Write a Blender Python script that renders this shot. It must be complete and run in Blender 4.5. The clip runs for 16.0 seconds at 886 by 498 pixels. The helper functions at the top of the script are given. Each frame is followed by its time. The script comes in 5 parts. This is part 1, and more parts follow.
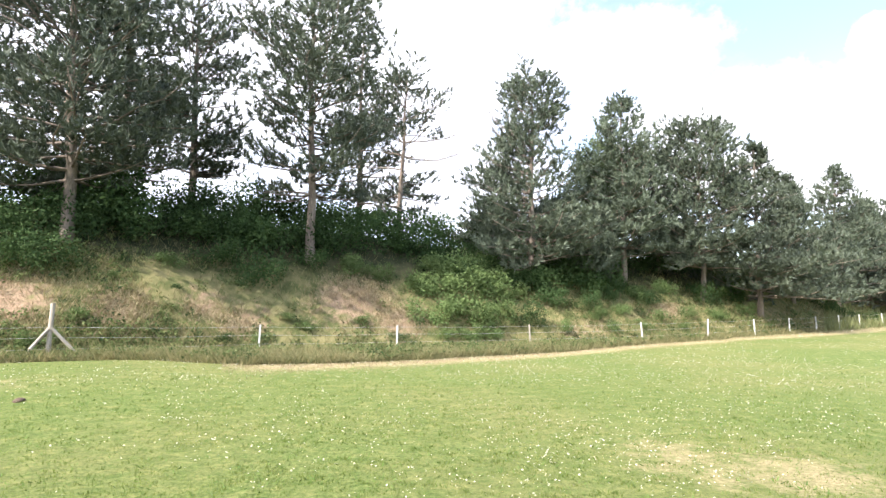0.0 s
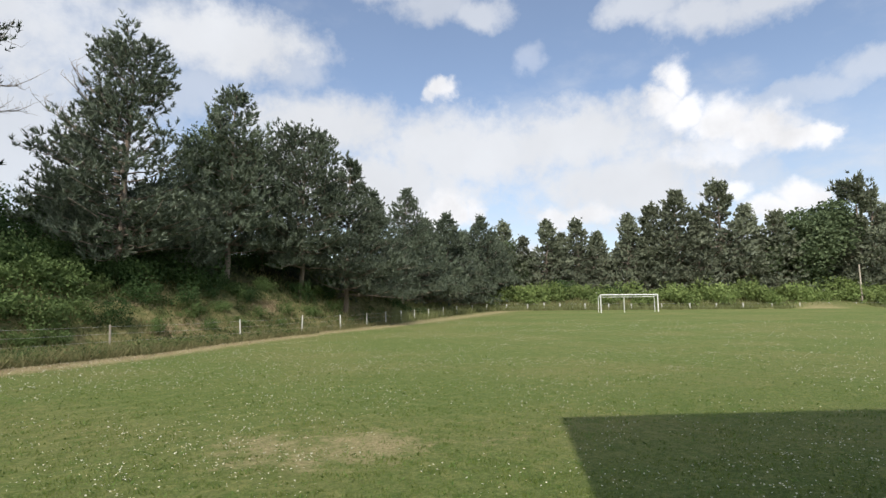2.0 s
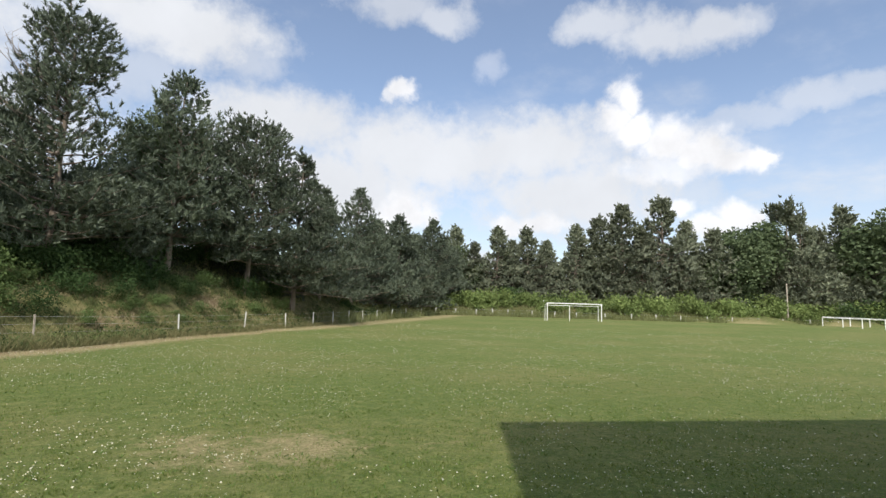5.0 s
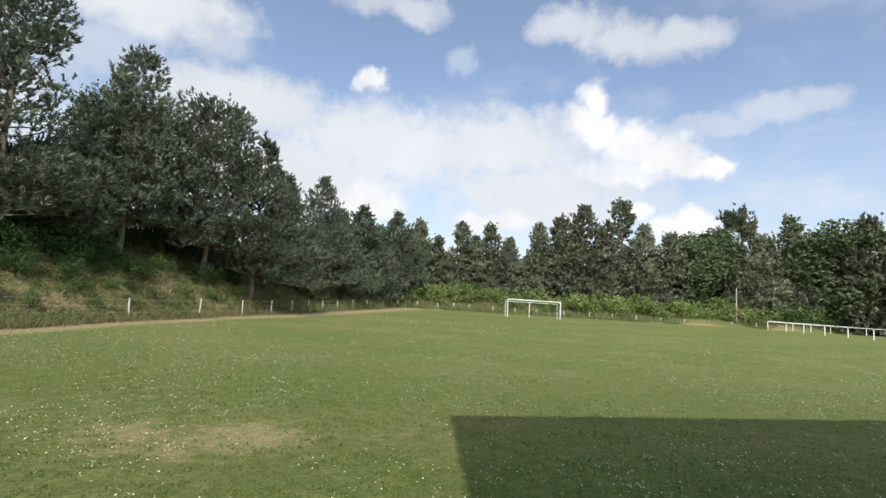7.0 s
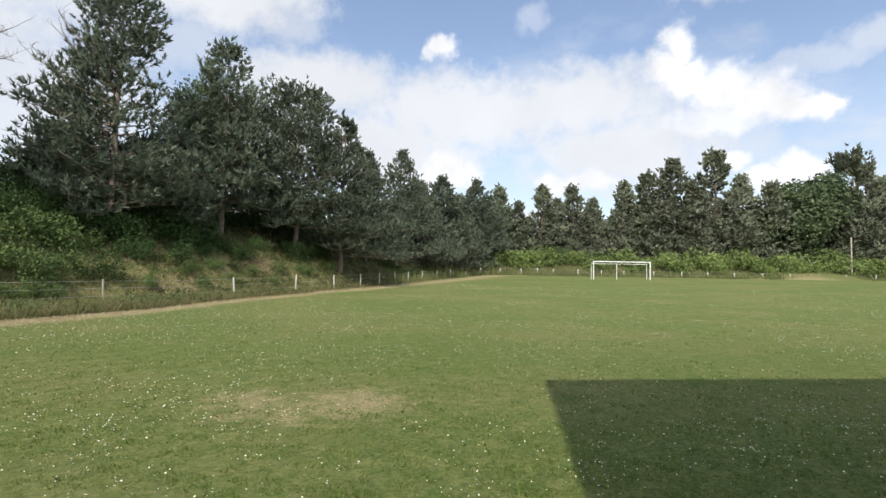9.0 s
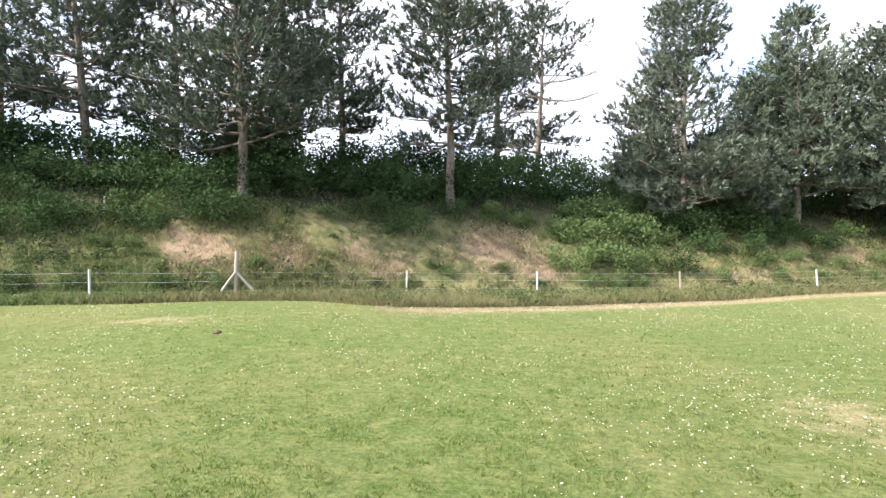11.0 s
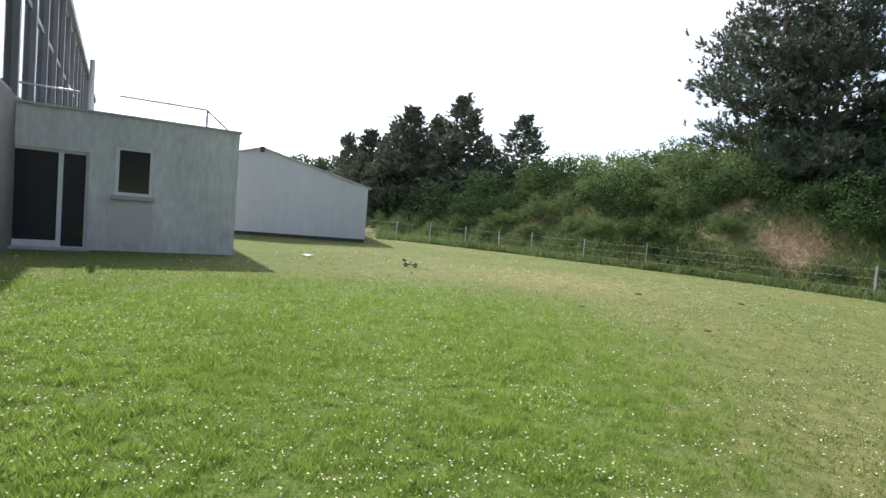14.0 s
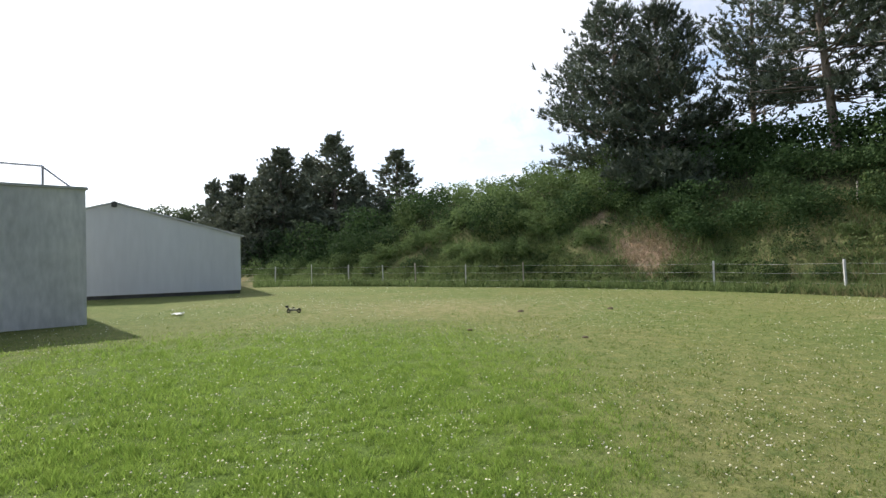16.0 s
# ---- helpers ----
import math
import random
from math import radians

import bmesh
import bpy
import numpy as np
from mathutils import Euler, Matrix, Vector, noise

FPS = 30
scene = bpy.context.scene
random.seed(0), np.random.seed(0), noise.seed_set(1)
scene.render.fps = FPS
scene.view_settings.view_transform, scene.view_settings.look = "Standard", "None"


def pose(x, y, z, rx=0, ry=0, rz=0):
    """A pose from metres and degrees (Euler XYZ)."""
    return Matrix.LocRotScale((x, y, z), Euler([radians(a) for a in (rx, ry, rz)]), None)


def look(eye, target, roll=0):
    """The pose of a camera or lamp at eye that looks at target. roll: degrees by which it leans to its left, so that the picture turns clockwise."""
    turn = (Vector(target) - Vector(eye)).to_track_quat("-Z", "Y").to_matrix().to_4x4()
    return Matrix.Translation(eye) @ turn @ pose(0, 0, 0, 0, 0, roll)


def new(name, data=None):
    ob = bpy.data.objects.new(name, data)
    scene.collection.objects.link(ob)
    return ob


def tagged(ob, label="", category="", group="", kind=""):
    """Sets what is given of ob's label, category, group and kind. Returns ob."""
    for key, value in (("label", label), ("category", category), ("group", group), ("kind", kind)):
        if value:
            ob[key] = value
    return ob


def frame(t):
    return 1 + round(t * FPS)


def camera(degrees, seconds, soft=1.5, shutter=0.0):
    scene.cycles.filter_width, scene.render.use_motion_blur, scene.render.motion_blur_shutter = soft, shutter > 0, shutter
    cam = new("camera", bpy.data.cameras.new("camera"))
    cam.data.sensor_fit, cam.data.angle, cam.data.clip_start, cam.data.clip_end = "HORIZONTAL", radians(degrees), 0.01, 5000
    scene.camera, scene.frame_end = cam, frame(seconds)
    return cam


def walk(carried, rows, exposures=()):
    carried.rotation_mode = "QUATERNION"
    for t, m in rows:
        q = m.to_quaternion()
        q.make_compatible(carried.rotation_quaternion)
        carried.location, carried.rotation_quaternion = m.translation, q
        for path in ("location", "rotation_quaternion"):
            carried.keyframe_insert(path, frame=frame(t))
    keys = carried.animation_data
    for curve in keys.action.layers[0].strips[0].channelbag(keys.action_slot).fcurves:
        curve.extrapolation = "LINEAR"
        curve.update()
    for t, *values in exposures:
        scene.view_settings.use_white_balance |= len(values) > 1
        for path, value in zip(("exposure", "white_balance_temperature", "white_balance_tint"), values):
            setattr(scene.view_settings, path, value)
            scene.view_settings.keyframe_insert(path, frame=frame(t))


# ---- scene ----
cam = camera(78.8, 16.0, soft=1.45)
PATH = [
    (0.0, pose(-0.076, 0.066, 1.6, 97.10, -0.45, 1.96)),
    (0.5, pose(-0.113, 0.098, 1.6, 97.84, -4.40, -29.54)),
    (1.0, pose(-0.151, 0.131, 1.6, 98.94, -0.88, -40.87)),
    (1.5, pose(-0.151, 0.131, 1.6, 98.88, -0.02, -35.33)),
    (2.0, pose(-0.064, 0.056, 1.6, 96.82, 0.38, -38.47)),
    (2.5, pose(-0.034, 0.030, 1.6, 97.45, 0.43, -40.18)),
    (3.0, pose(0.000, 0.000, 1.6, 96.71, 0.38, -41.72)),
    (3.5, pose(-0.008, 0.007, 1.6, 97.05, -0.54, -44.51)),
    (6.0, pose(0.030, -0.026, 1.6, 96.98, -2.37, -43.22)),
    (6.5, pose(0.060, -0.052, 1.6, 96.47, -1.80, -42.93)),
    (7.0, pose(0.072, -0.062, 1.6, 96.67, -3.50, -47.82)),
    (7.5, pose(0.045, -0.039, 1.6, 96.05, -3.51, -50.74)),
    (8.0, pose(0.015, -0.013, 1.6, 94.89, -2.19, -45.71)),
    (8.2, pose(0.000, 0.000, 1.6, 94.15, -1.98, -44.15)),
    (10.3, pose(0.000, 0.000, 1.6, 94.16, -0.68, -10.85)),
    (10.5, pose(0.000, 0.000, 1.6, 94.16, -1.01, -2.13)),
    (11.0, pose(0.000, 0.000, 1.6, 91.32, -0.42, 16.80)),
    (11.5, pose(0.000, 0.000, 1.6, 87.49, -0.57, 30.47)),
    (12.0, pose(0.000, 0.000, 1.6, 90.09, -0.48, 46.87)),
    (12.5, pose(0.000, 0.000, 1.6, 92.65, 2.34, 63.04)),
    (13.0, pose(0.000, 0.000, 1.6, 93.77, 0.27, 74.76)),
    (13.5, pose(0.000, 0.000, 1.6, 91.30, 2.85, 82.92)),
    (14.0, pose(0.000, 0.000, 1.6, 86.65, -4.89, 99.16)),
    (14.5, pose(0.000, 0.000, 1.6, 89.51, 2.26, 96.64)),
    (15.0, pose(0.000, 0.000, 1.6, 90.31, 2.96, 92.38)),
    (15.5, pose(0.000, 0.000, 1.6, 90.25, 2.15, 87.92)),
    (16.0, pose(0.000, 0.000, 1.6, 90.72, 1.05, 86.66)),
]

# seconds, stops, white balance in kelvin, tint
EXPOSURES = [(0.0, 1.65, 6400, 16), (0.3, 1.5, 6450, 14), (0.6, 0.95, 6500, 12), (1.0, 0.15, 6500, 11), (1.5, 0.1, 6500, 11), (2.5, 0.2, 6500, 11), (8.2, 0.2, 6500, 11), (10.3, 0.92, 6400, 14), (11.0, 1.45, 6300, 17), (12.5, 1.62, 6200, 17), (13.0, 1.35, 6250, 16), (13.5, 0.84, 6300, 15), (14.0, 0.76, 6300, 15), (15.0, 0.56, 6350, 14), (16.0, 0.48, 6400, 13)]
walk(cam, PATH, EXPOSURES)

# ---- light ----
SUN_AZ, SUN_EL = 134.0, 43.0


def bearing(az, d):
    """Plan point at d metres, az degrees to the left of +y."""
    return (-math.sin(radians(az)) * d, math.cos(radians(az)) * d)


world = bpy.data.worlds.new("sky")
scene.world = world
world.use_nodes = True
wn, wl = world.node_tree.nodes, world.node_tree.links
wn.clear()


def wmath(op, a, b=None, c=None, clamp=False):
    n = wn.new("ShaderNodeMath")
    n.operation, n.use_clamp = op, clamp
    for i, v in enumerate((a, b, c)):
        if v is None:
            continue
        if isinstance(v, (int, float)):
            n.inputs[i].default_value = v
        else:
            wl.new(v, n.inputs[i])
    return n.outputs[0]


def wvec(op, a, b=None):
    n = wn.new("ShaderNodeVectorMath")
    n.operation = op
    for i, v in enumerate((a, b)):
        if v is None:
            continue
        if isinstance(v, (tuple, Vector)):
            n.inputs[i].default_value = tuple(v)
        else:
            wl.new(v, n.inputs[i])
    return n.outputs["Value"] if op in ("DOT_PRODUCT", "LENGTH") else n.outputs[0]


def wnoise(vec, scale, detail, rough=0.55):
    n = wn.new("ShaderNodeTexNoise")
    n.inputs["Scale"].default_value, n.inputs["Detail"].default_value, n.inputs["Roughness"].default_value = scale, detail, rough
    wl.new(vec, n.inputs["Vector"])
    return n.outputs["Fac"]


def wstep(v, lo, hi):
    n = wn.new("ShaderNodeMapRange")
    n.interpolation_type = "SMOOTHSTEP"
    n.inputs["From Min"].default_value, n.inputs["From Max"].default_value = lo, hi
    wl.new(v, n.inputs["Value"])
    return n.outputs["Result"]


sky = wn.new("ShaderNodeTexSky")
sky.sky_type, sky.sun_disc = "NISHITA", False
sky.sun_elevation, sky.sun_rotation = radians(SUN_EL), radians(360 - SUN_AZ)
sky.air_density, sky.dust_density, sky.ozone_density = 1.0, 1.0, 1.5
coord = wn.new("ShaderNodeTexCoord")
way = coord.outputs["Generated"]
# cumulus heaps: azimuth, elevation, half width, half height in degrees, brightness
CLOUDS = [
    (-62.6, 22.4, 1.6, 1.8, 1.00),
    (-61.3, 20.6, 1.7, 1.5, 1.00),
    (-63.5, 19.1, 2.5, 1.7, 1.00),
    (-66.9, 17.6, 3.3, 2.3, 1.00),
    (-69.8, 16.4, 3.1, 2.1, 1.00),
    (-72.1, 15.2, 2.3, 1.4, 1.00),
    (-74.1, 15.4, 1.5, 1.2, 1.00),
    (-75.1, 15.5, 0.6, 0.6, 0.90),
    (-67.5, 15.0, 5.9, 1.2, 0.70),
    (-38.4, 23.6, 1.5, 1.1, 0.95),
    (-37.1, 23.1, 0.9, 0.8, 0.80),
    (-48.2, 25.9, 1.6, 1.1, 0.25),
    (-39.4, 10.7, 2.9, 1.7, 1.00),
    (-38.0, 9.9, 1.7, 1.3, 0.90),
    (-41.9, 10.8, 1.3, 1.3, 0.90),
    (-50.6, 9.7, 1.5, 1.2, 0.90),
    (-53.8, 9.9, 2.7, 1.0, 0.90),
    (-72.7, 10.2, 2.5, 1.3, 1.00),
    (-74.4, 10.1, 1.1, 1.0, 1.00),
    (-70.3, 9.1, 2.9, 1.2, 0.95),
    (-67.7, 11.1, 1.3, 0.8, 0.70),
]
# thin sheets of cloud, in the same terms
SHEETS = [
    (-65.6, 27.6, 4.9, 2.4, 0.80),
    (-70.8, 27.2, 4.5, 2.0, 0.80),
    (-60.7, 29.5, 4.7, 1.8, 0.75),
    (-73.7, 27.3, 2.9, 1.4, 0.60),
    (-43.0, 30.2, 3.3, 1.8, 0.70),
    (-37.9, 31.2, 4.9, 1.9, 0.65),
    (-32.8, 32.2, 3.8, 1.6, 0.60),
    (-79.2, 20.0, 4.0, 1.6, 0.60),
    (-75.8, 19.0, 3.7, 1.3, 0.55),
    (-82.3, 20.4, 3.1, 1.5, 0.55),
    (-72.1, 18.8, 3.6, 1.2, 0.50),
    (-15.2, 26.0, 9.7, 3.8, 0.97),
    (-21.7, 24.6, 4.8, 2.4, 0.60),
    (-13.0, 21.2, 6.7, 2.6, 0.55),
    (-25.9, 19.4, 10.7, 3.5, 0.97),
    (-40.4, 16.9, 15.4, 4.7, 0.97),
    (-52.6, 17.7, 11.6, 4.3, 0.97),
    (-31.9, 13.2, 15.3, 5.3, 0.97),
    (-57.7, 12.7, 12.6, 5.2, 0.97),
    (-22.1, 14.4, 8.4, 5.1, 0.97),
    (-65.8, 12.1, 8.8, 2.7, 0.65),
    (-79.1, 9.0, 4.3, 1.4, 0.50),
    (-7.0, 21.4, 6.3, 5.3, 0.60),
    (12.0, 26.0, 24.0, 13.0, 0.90),
    (32.0, 20.0, 24.0, 14.0, 0.90),
    (2.0, 14.0, 16.0, 8.0, 0.85),
    (70.0, 30.0, 22.0, 14.0, 0.80),
    (55.0, 38.0, 22.0, 14.0, 0.80),
    (88.0, 18.0, 16.0, 9.0, 0.80),
    (77.0, 22.0, 13.0, 12.0, 0.88),
]
swirl = wn.new("ShaderNodeTexNoise")
swirl.inputs["Scale"].default_value, swirl.inputs["Detail"].default_value, swirl.inputs["Roughness"].default_value = 15.0, 6, 0.6
wl.new(way, swirl.inputs["Vector"])
drift = wn.new("ShaderNodeVectorMath")
drift.operation = "MULTIPLY_ADD"
drift.inputs[1].default_value = (0.075, 0.075, 0.06)
wl.new(wvec("SUBTRACT", swirl.outputs["Color"], (0.5, 0.5, 0.5)), drift.inputs[0])
wl.new(way, drift.inputs[2])
warped = drift.outputs[0]
billow = wmath("SUBTRACT", wnoise(way, 24.0, 7, 0.62), 0.5)


def heaps(rows, lo, hi, ragged):
    total = None
    for az, el, wide, tall, gain in rows:
        x, y = bearing(az, math.cos(radians(el)))
        c = Vector((x, y, math.sin(radians(el))))
        right = Vector((0, 0, 1)).cross(c).normalized()
        high = c.cross(right).normalized()
        off = wvec("SUBTRACT", warped, c)
        u = wmath("DIVIDE", wvec("DOT_PRODUCT", off, right), math.sin(radians(wide)))
        v = wmath("DIVIDE", wvec("DOT_PRODUCT", off, high), math.sin(radians(tall)))
        r = wmath("SQRT", wmath("MULTIPLY_ADD", u, u, wmath("MULTIPLY", v, v)))
        f = wmath("MULTIPLY_ADD", billow, ragged, wmath("SUBTRACT", 1.0, r))
        f = wmath("MULTIPLY", wstep(f, lo, hi), gain)
        total = f if total is None else wmath("MAXIMUM", total, f)
    return total


heap = heaps(CLOUDS, -0.35, 0.50, 0.8)
sheet_cloud = heaps(SHEETS, -0.40, 0.65, 1.2)
# thin layered cloud, spread flat overhead
parts = wn.new("ShaderNodeSeparateXYZ")
wl.new(way, parts.inputs[0])
height = wmath("MAXIMUM", parts.outputs["Z"], 0.0)
flat = wvec("MULTIPLY", way, (1, 1, 0))
spread = wn.new("ShaderNodeVectorMath")
spread.operation = "SCALE"
wl.new(flat, spread.inputs[0])
wl.new(wmath("DIVIDE", 1.0, wmath("ADD", height, 0.16)), spread.inputs["Scale"])
veil = wstep(wnoise(spread.outputs[0], 1.3, 8, 0.6), 0.45, 0.78)
low = wstep(height, 0.42, 0.10)
sunward = wvec("DOT_PRODUCT", way, (*bearing(SUN_AZ, math.cos(radians(SUN_EL))), math.sin(radians(SUN_EL))))
glare = wstep(sunward, 0.42, 0.96)
veil = wmath("MULTIPLY_ADD", wmath("MULTIPLY_ADD", low, 0.32, 0.09), 1.0, wmath("MULTIPLY", veil, 0.75), clamp=True)
veil = wmath("MAXIMUM", wmath("MAXIMUM", veil, sheet_cloud), wmath("MULTIPLY", glare, 0.9))
mix1 = wn.new("ShaderNodeMix")
mix1.data_type = "RGBA"
wl.new(veil, mix1.inputs["Factor"])
scaled = wn.new("ShaderNodeVectorMath")
scaled.operation = "SCALE"
scaled.inputs["Scale"].default_value = 0.15
wl.new(sky.outputs[0], scaled.inputs[0])
wl.new(scaled.outputs[0], mix1.inputs[6])
white = wn.new("ShaderNodeVectorMath")
white.operation = "SCALE"
white.inputs[0].default_value = (0.93, 0.96, 1.0)
wl.new(wmath("MULTIPLY_ADD", glare, 0.85, wmath("MULTIPLY_ADD", wnoise(way, 5.0, 6), 0.25, 0.64)), white.inputs["Scale"])
wl.new(white.outputs[0], mix1.inputs[7])
mix2 = wn.new("ShaderNodeMix")
mix2.data_type = "RGBA"
wl.new(wmath("MINIMUM", heap, 1.0), mix2.inputs["Factor"])
wl.new(mix1.outputs[2], mix2.inputs[6])
puff = wn.new("ShaderNodeVectorMath")
puff.operation = "SCALE"
puff.inputs[0].default_value = (0.97, 0.98, 1.0)
wl.new(wmath("MULTIPLY_ADD", glare, 0.8, wmath("MULTIPLY_ADD", wnoise(way, 9.0, 5), 0.75, 0.52)), puff.inputs["Scale"])
wl.new(puff.outputs[0], mix2.inputs[7])
back = wn.new("ShaderNodeBackground")
wl.new(mix2.outputs[2], back.inputs[0])
back.inputs[1].default_value = 1.0
out = wn.new("ShaderNodeOutputWorld")
wl.new(back.outputs[0], out.inputs[0])

sun = new("sun", bpy.data.lights.new("sun", "SUN"))
sun.data.energy, sun.data.angle, sun.data.color = 3.9, radians(0.6), (1.0, 0.94, 0.84)
sx, sy = bearing(SUN_AZ, 60 * math.cos(radians(SUN_EL)))
sun.matrix_world = look((sx, sy, 60 * math.sin(radians(SUN_EL))), (0, 0, 0))


# ---- materials ----
def material(name, low, high, scale=4.0, rough=0.8, bump=0.0, bump_scale=None, metal=0.0, stretch=(1, 1, 1), island=0.0, each=0.0, through_light=0.0, spec=0.3, fine=None):
    """A surface between two colours: broad and fine noise, bump, and variation by piece or by object."""
    m = bpy.data.materials.new(name)
    m.use_nodes = True
    nt = m.node_tree
    n, l = nt.nodes, nt.links
    bsdf = n["Principled BSDF"]
    tc = n.new("ShaderNodeTexCoord")
    mp = n.new("ShaderNodeMapping")
    mp.inputs["Scale"].default_value = stretch
    l.new(tc.outputs["Object"], mp.inputs["Vector"])
    a = n.new("ShaderNodeTexNoise")
    a.inputs["Scale"].default_value, a.inputs["Detail"].default_value = scale, 6
    l.new(mp.outputs[0], a.inputs["Vector"])
    b = n.new("ShaderNodeTexNoise")
    b.inputs["Scale"].default_value, b.inputs["Detail"].default_value = fine or scale * 9, 4
    l.new(mp.outputs[0], b.inputs["Vector"])
    s = n.new("ShaderNodeMath")
    s.operation = "MULTIPLY_ADD"
    s.inputs[1].default_value = 0.45
    l.new(b.outputs["Fac"], s.inputs[0])
    h = n.new("ShaderNodeMath")
    h.operation = "MULTIPLY"
    h.inputs[1].default_value = 0.55
    l.new(a.outputs["Fac"], h.inputs[0])
    l.new(h.outputs[0], s.inputs[2])
    fac = s.outputs[0]
    ramp = n.new("ShaderNodeMapRange")
    ramp.inputs["From Min"].default_value, ramp.inputs["From Max"].default_value = 0.32, 0.68
    l.new(fac, ramp.inputs["Value"])
    fac = ramp.outputs["Result"]
    if island:
        g = n.new("ShaderNodeNewGeometry")
        k = n.new("ShaderNodeMix")
        k.inputs["Factor"].default_value = island
        l.new(fac, k.inputs[2])
        l.new(g.outputs["Random Per Island"], k.inputs[3])
        fac = k.outputs[0]
    mix = n.new("ShaderNodeMix")
    mix.data_type = "RGBA"
    mix.inputs[6].default_value, mix.inputs[7].default_value = (*low, 1), (*high, 1)
    l.new(fac, mix.inputs["Factor"])
    colour = mix.outputs[2]
    if each:
        o = n.new("ShaderNodeObjectInfo")
        v = n.new("ShaderNodeMapRange")
        v.inputs["To Min"].default_value, v.inputs["To Max"].default_value = 1 - each, 1 + each
        l.new(o.outputs["Random"], v.inputs["Value"])
        hs = n.new("ShaderNodeHueSaturation")
        l.new(v.outputs["Result"], hs.inputs["Value"])
        l.new(colour, hs.inputs["Color"])
        colour = hs.outputs[0]
    l.new(colour, bsdf.inputs["Base Color"])
    bsdf.inputs["Roughness"].default_value, bsdf.inputs["Metallic"].default_value = rough, metal
    bsdf.inputs["Specular IOR Level"].default_value = spec
    if bump:
        bp = n.new("ShaderNodeBump")
        bp.inputs["Strength"].default_value, bp.inputs["Distance"].default_value = bump, 0.02
        c = n.new("ShaderNodeTexNoise")
        c.inputs["Scale"].default_value, c.inputs["Detail"].default_value = bump_scale or scale * 6, 5
        l.new(mp.outputs[0], c.inputs["Vector"])
        l.new(c.outputs["Fac"], bp.inputs["Height"])
        l.new(bp.outputs[0], bsdf.inputs["Normal"])
    if through_light:
        tr = n.new("ShaderNodeBsdfTranslucent")
        l.new(colour, tr.inputs["Color"])
        ad = n.new("ShaderNodeMixShader")
        ad.inputs[0].default_value = through_light
        l.new(bsdf.outputs[0], ad.inputs[1])
        l.new(tr.outputs[0], ad.inputs[2])
        l.new(ad.outputs[0], n["Material Output"].inputs["Surface"])
    return m


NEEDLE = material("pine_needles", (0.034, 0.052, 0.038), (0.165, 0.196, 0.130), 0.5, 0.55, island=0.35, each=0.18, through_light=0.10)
# paler needle copy for the far pines, haze put into the colour
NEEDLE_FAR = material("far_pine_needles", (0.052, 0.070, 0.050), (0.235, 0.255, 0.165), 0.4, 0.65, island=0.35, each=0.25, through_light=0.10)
# bramble leaves twice: shade put into the dark copy, sun into the pale
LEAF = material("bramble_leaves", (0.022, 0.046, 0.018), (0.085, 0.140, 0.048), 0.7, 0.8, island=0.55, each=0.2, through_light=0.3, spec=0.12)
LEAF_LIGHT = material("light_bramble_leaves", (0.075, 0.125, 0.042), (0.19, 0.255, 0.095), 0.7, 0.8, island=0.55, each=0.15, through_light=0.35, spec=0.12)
LEAF_OAK = material("broad_leaves", (0.040, 0.068, 0.030), (0.130, 0.165, 0.080), 0.6, 0.75, island=0.5, each=0.15, through_light=0.3)
BARK = material("pine_bark", (0.08, 0.065, 0.052), (0.30, 0.245, 0.195), 3.0, 0.95, 1.0, 14, stretch=(1, 1, 0.25))
DEADWOOD = material("dead_grey_wood", (0.20, 0.17, 0.14), (0.36, 0.31, 0.26), 3.0, 0.9)
BLADE = material("lawn_blades", (0.078, 0.140, 0.018), (0.268, 0.318, 0.092), 0.45, 0.7, island=0.38, through_light=0.65, spec=0.15)
TALL = material("meadow_blades", (0.095, 0.135, 0.045), (0.38, 0.32, 0.17), 0.30, 0.8, island=0.75, through_light=0.5, fine=1.2)
LUSH = material("lush_blades", (0.100, 0.195, 0.026), (0.340, 0.460, 0.105), 0.5, 0.6, island=0.6, through_light=0.65)
TALL_GREEN = material("green_bank_blades", (0.085, 0.140, 0.045), (0.225, 0.285, 0.115), 0.4, 0.8, island=0.6, through_light=0.55, spec=0.1)
# brighter leaf copy for the far scrub, sunlight put into its colour
LEAF_SCRUB = material("sunlit_scrub_leaves", (0.095, 0.150, 0.045), (0.270, 0.330, 0.120), 0.7, 0.8, island=0.55, each=0.2, through_light=0.35, spec=0.12)
WEED_LIGHT = material("pale_weed_leaves", (0.075, 0.115, 0.040), (0.220, 0.250, 0.100), 0.6, 0.8, island=0.6, through_light=0.4, spec=0.12)
TALL_PALE = material("pale_meadow_blades", (0.130, 0.165, 0.060), (0.330, 0.340, 0.165), 0.3, 0.8, island=0.6, through_light=0.5, spec=0.1)
STRAW = material("dry_straw", (0.22, 0.172, 0.098), (0.48, 0.40, 0.26), 0.8, 0.85, island=0.6, through_light=0.2, spec=0.1)
WEED = material("broad_weed_leaves", (0.045, 0.095, 0.016), (0.17, 0.27, 0.06), 1.5, 0.55, island=0.7, through_light=0.3)
PETAL = material("daisy_petals", (0.52, 0.52, 0.42), (0.74, 0.74, 0.64), 3.0, 0.7)
YOLK = material("daisy_centres", (0.55, 0.40, 0.03), (0.70, 0.52, 0.05), 3.0, 0.7)
RENDER = material("weathered_white_render", (0.47, 0.49, 0.48), (0.80, 0.81, 0.80), 0.9, 0.9, 0.35, 60, stretch=(1, 1, 0.35))
RENDER_NEW = material("repaired_render", (0.60, 0.60, 0.58), (0.68, 0.68, 0.66), 1.2, 0.9, 0.3, 60)
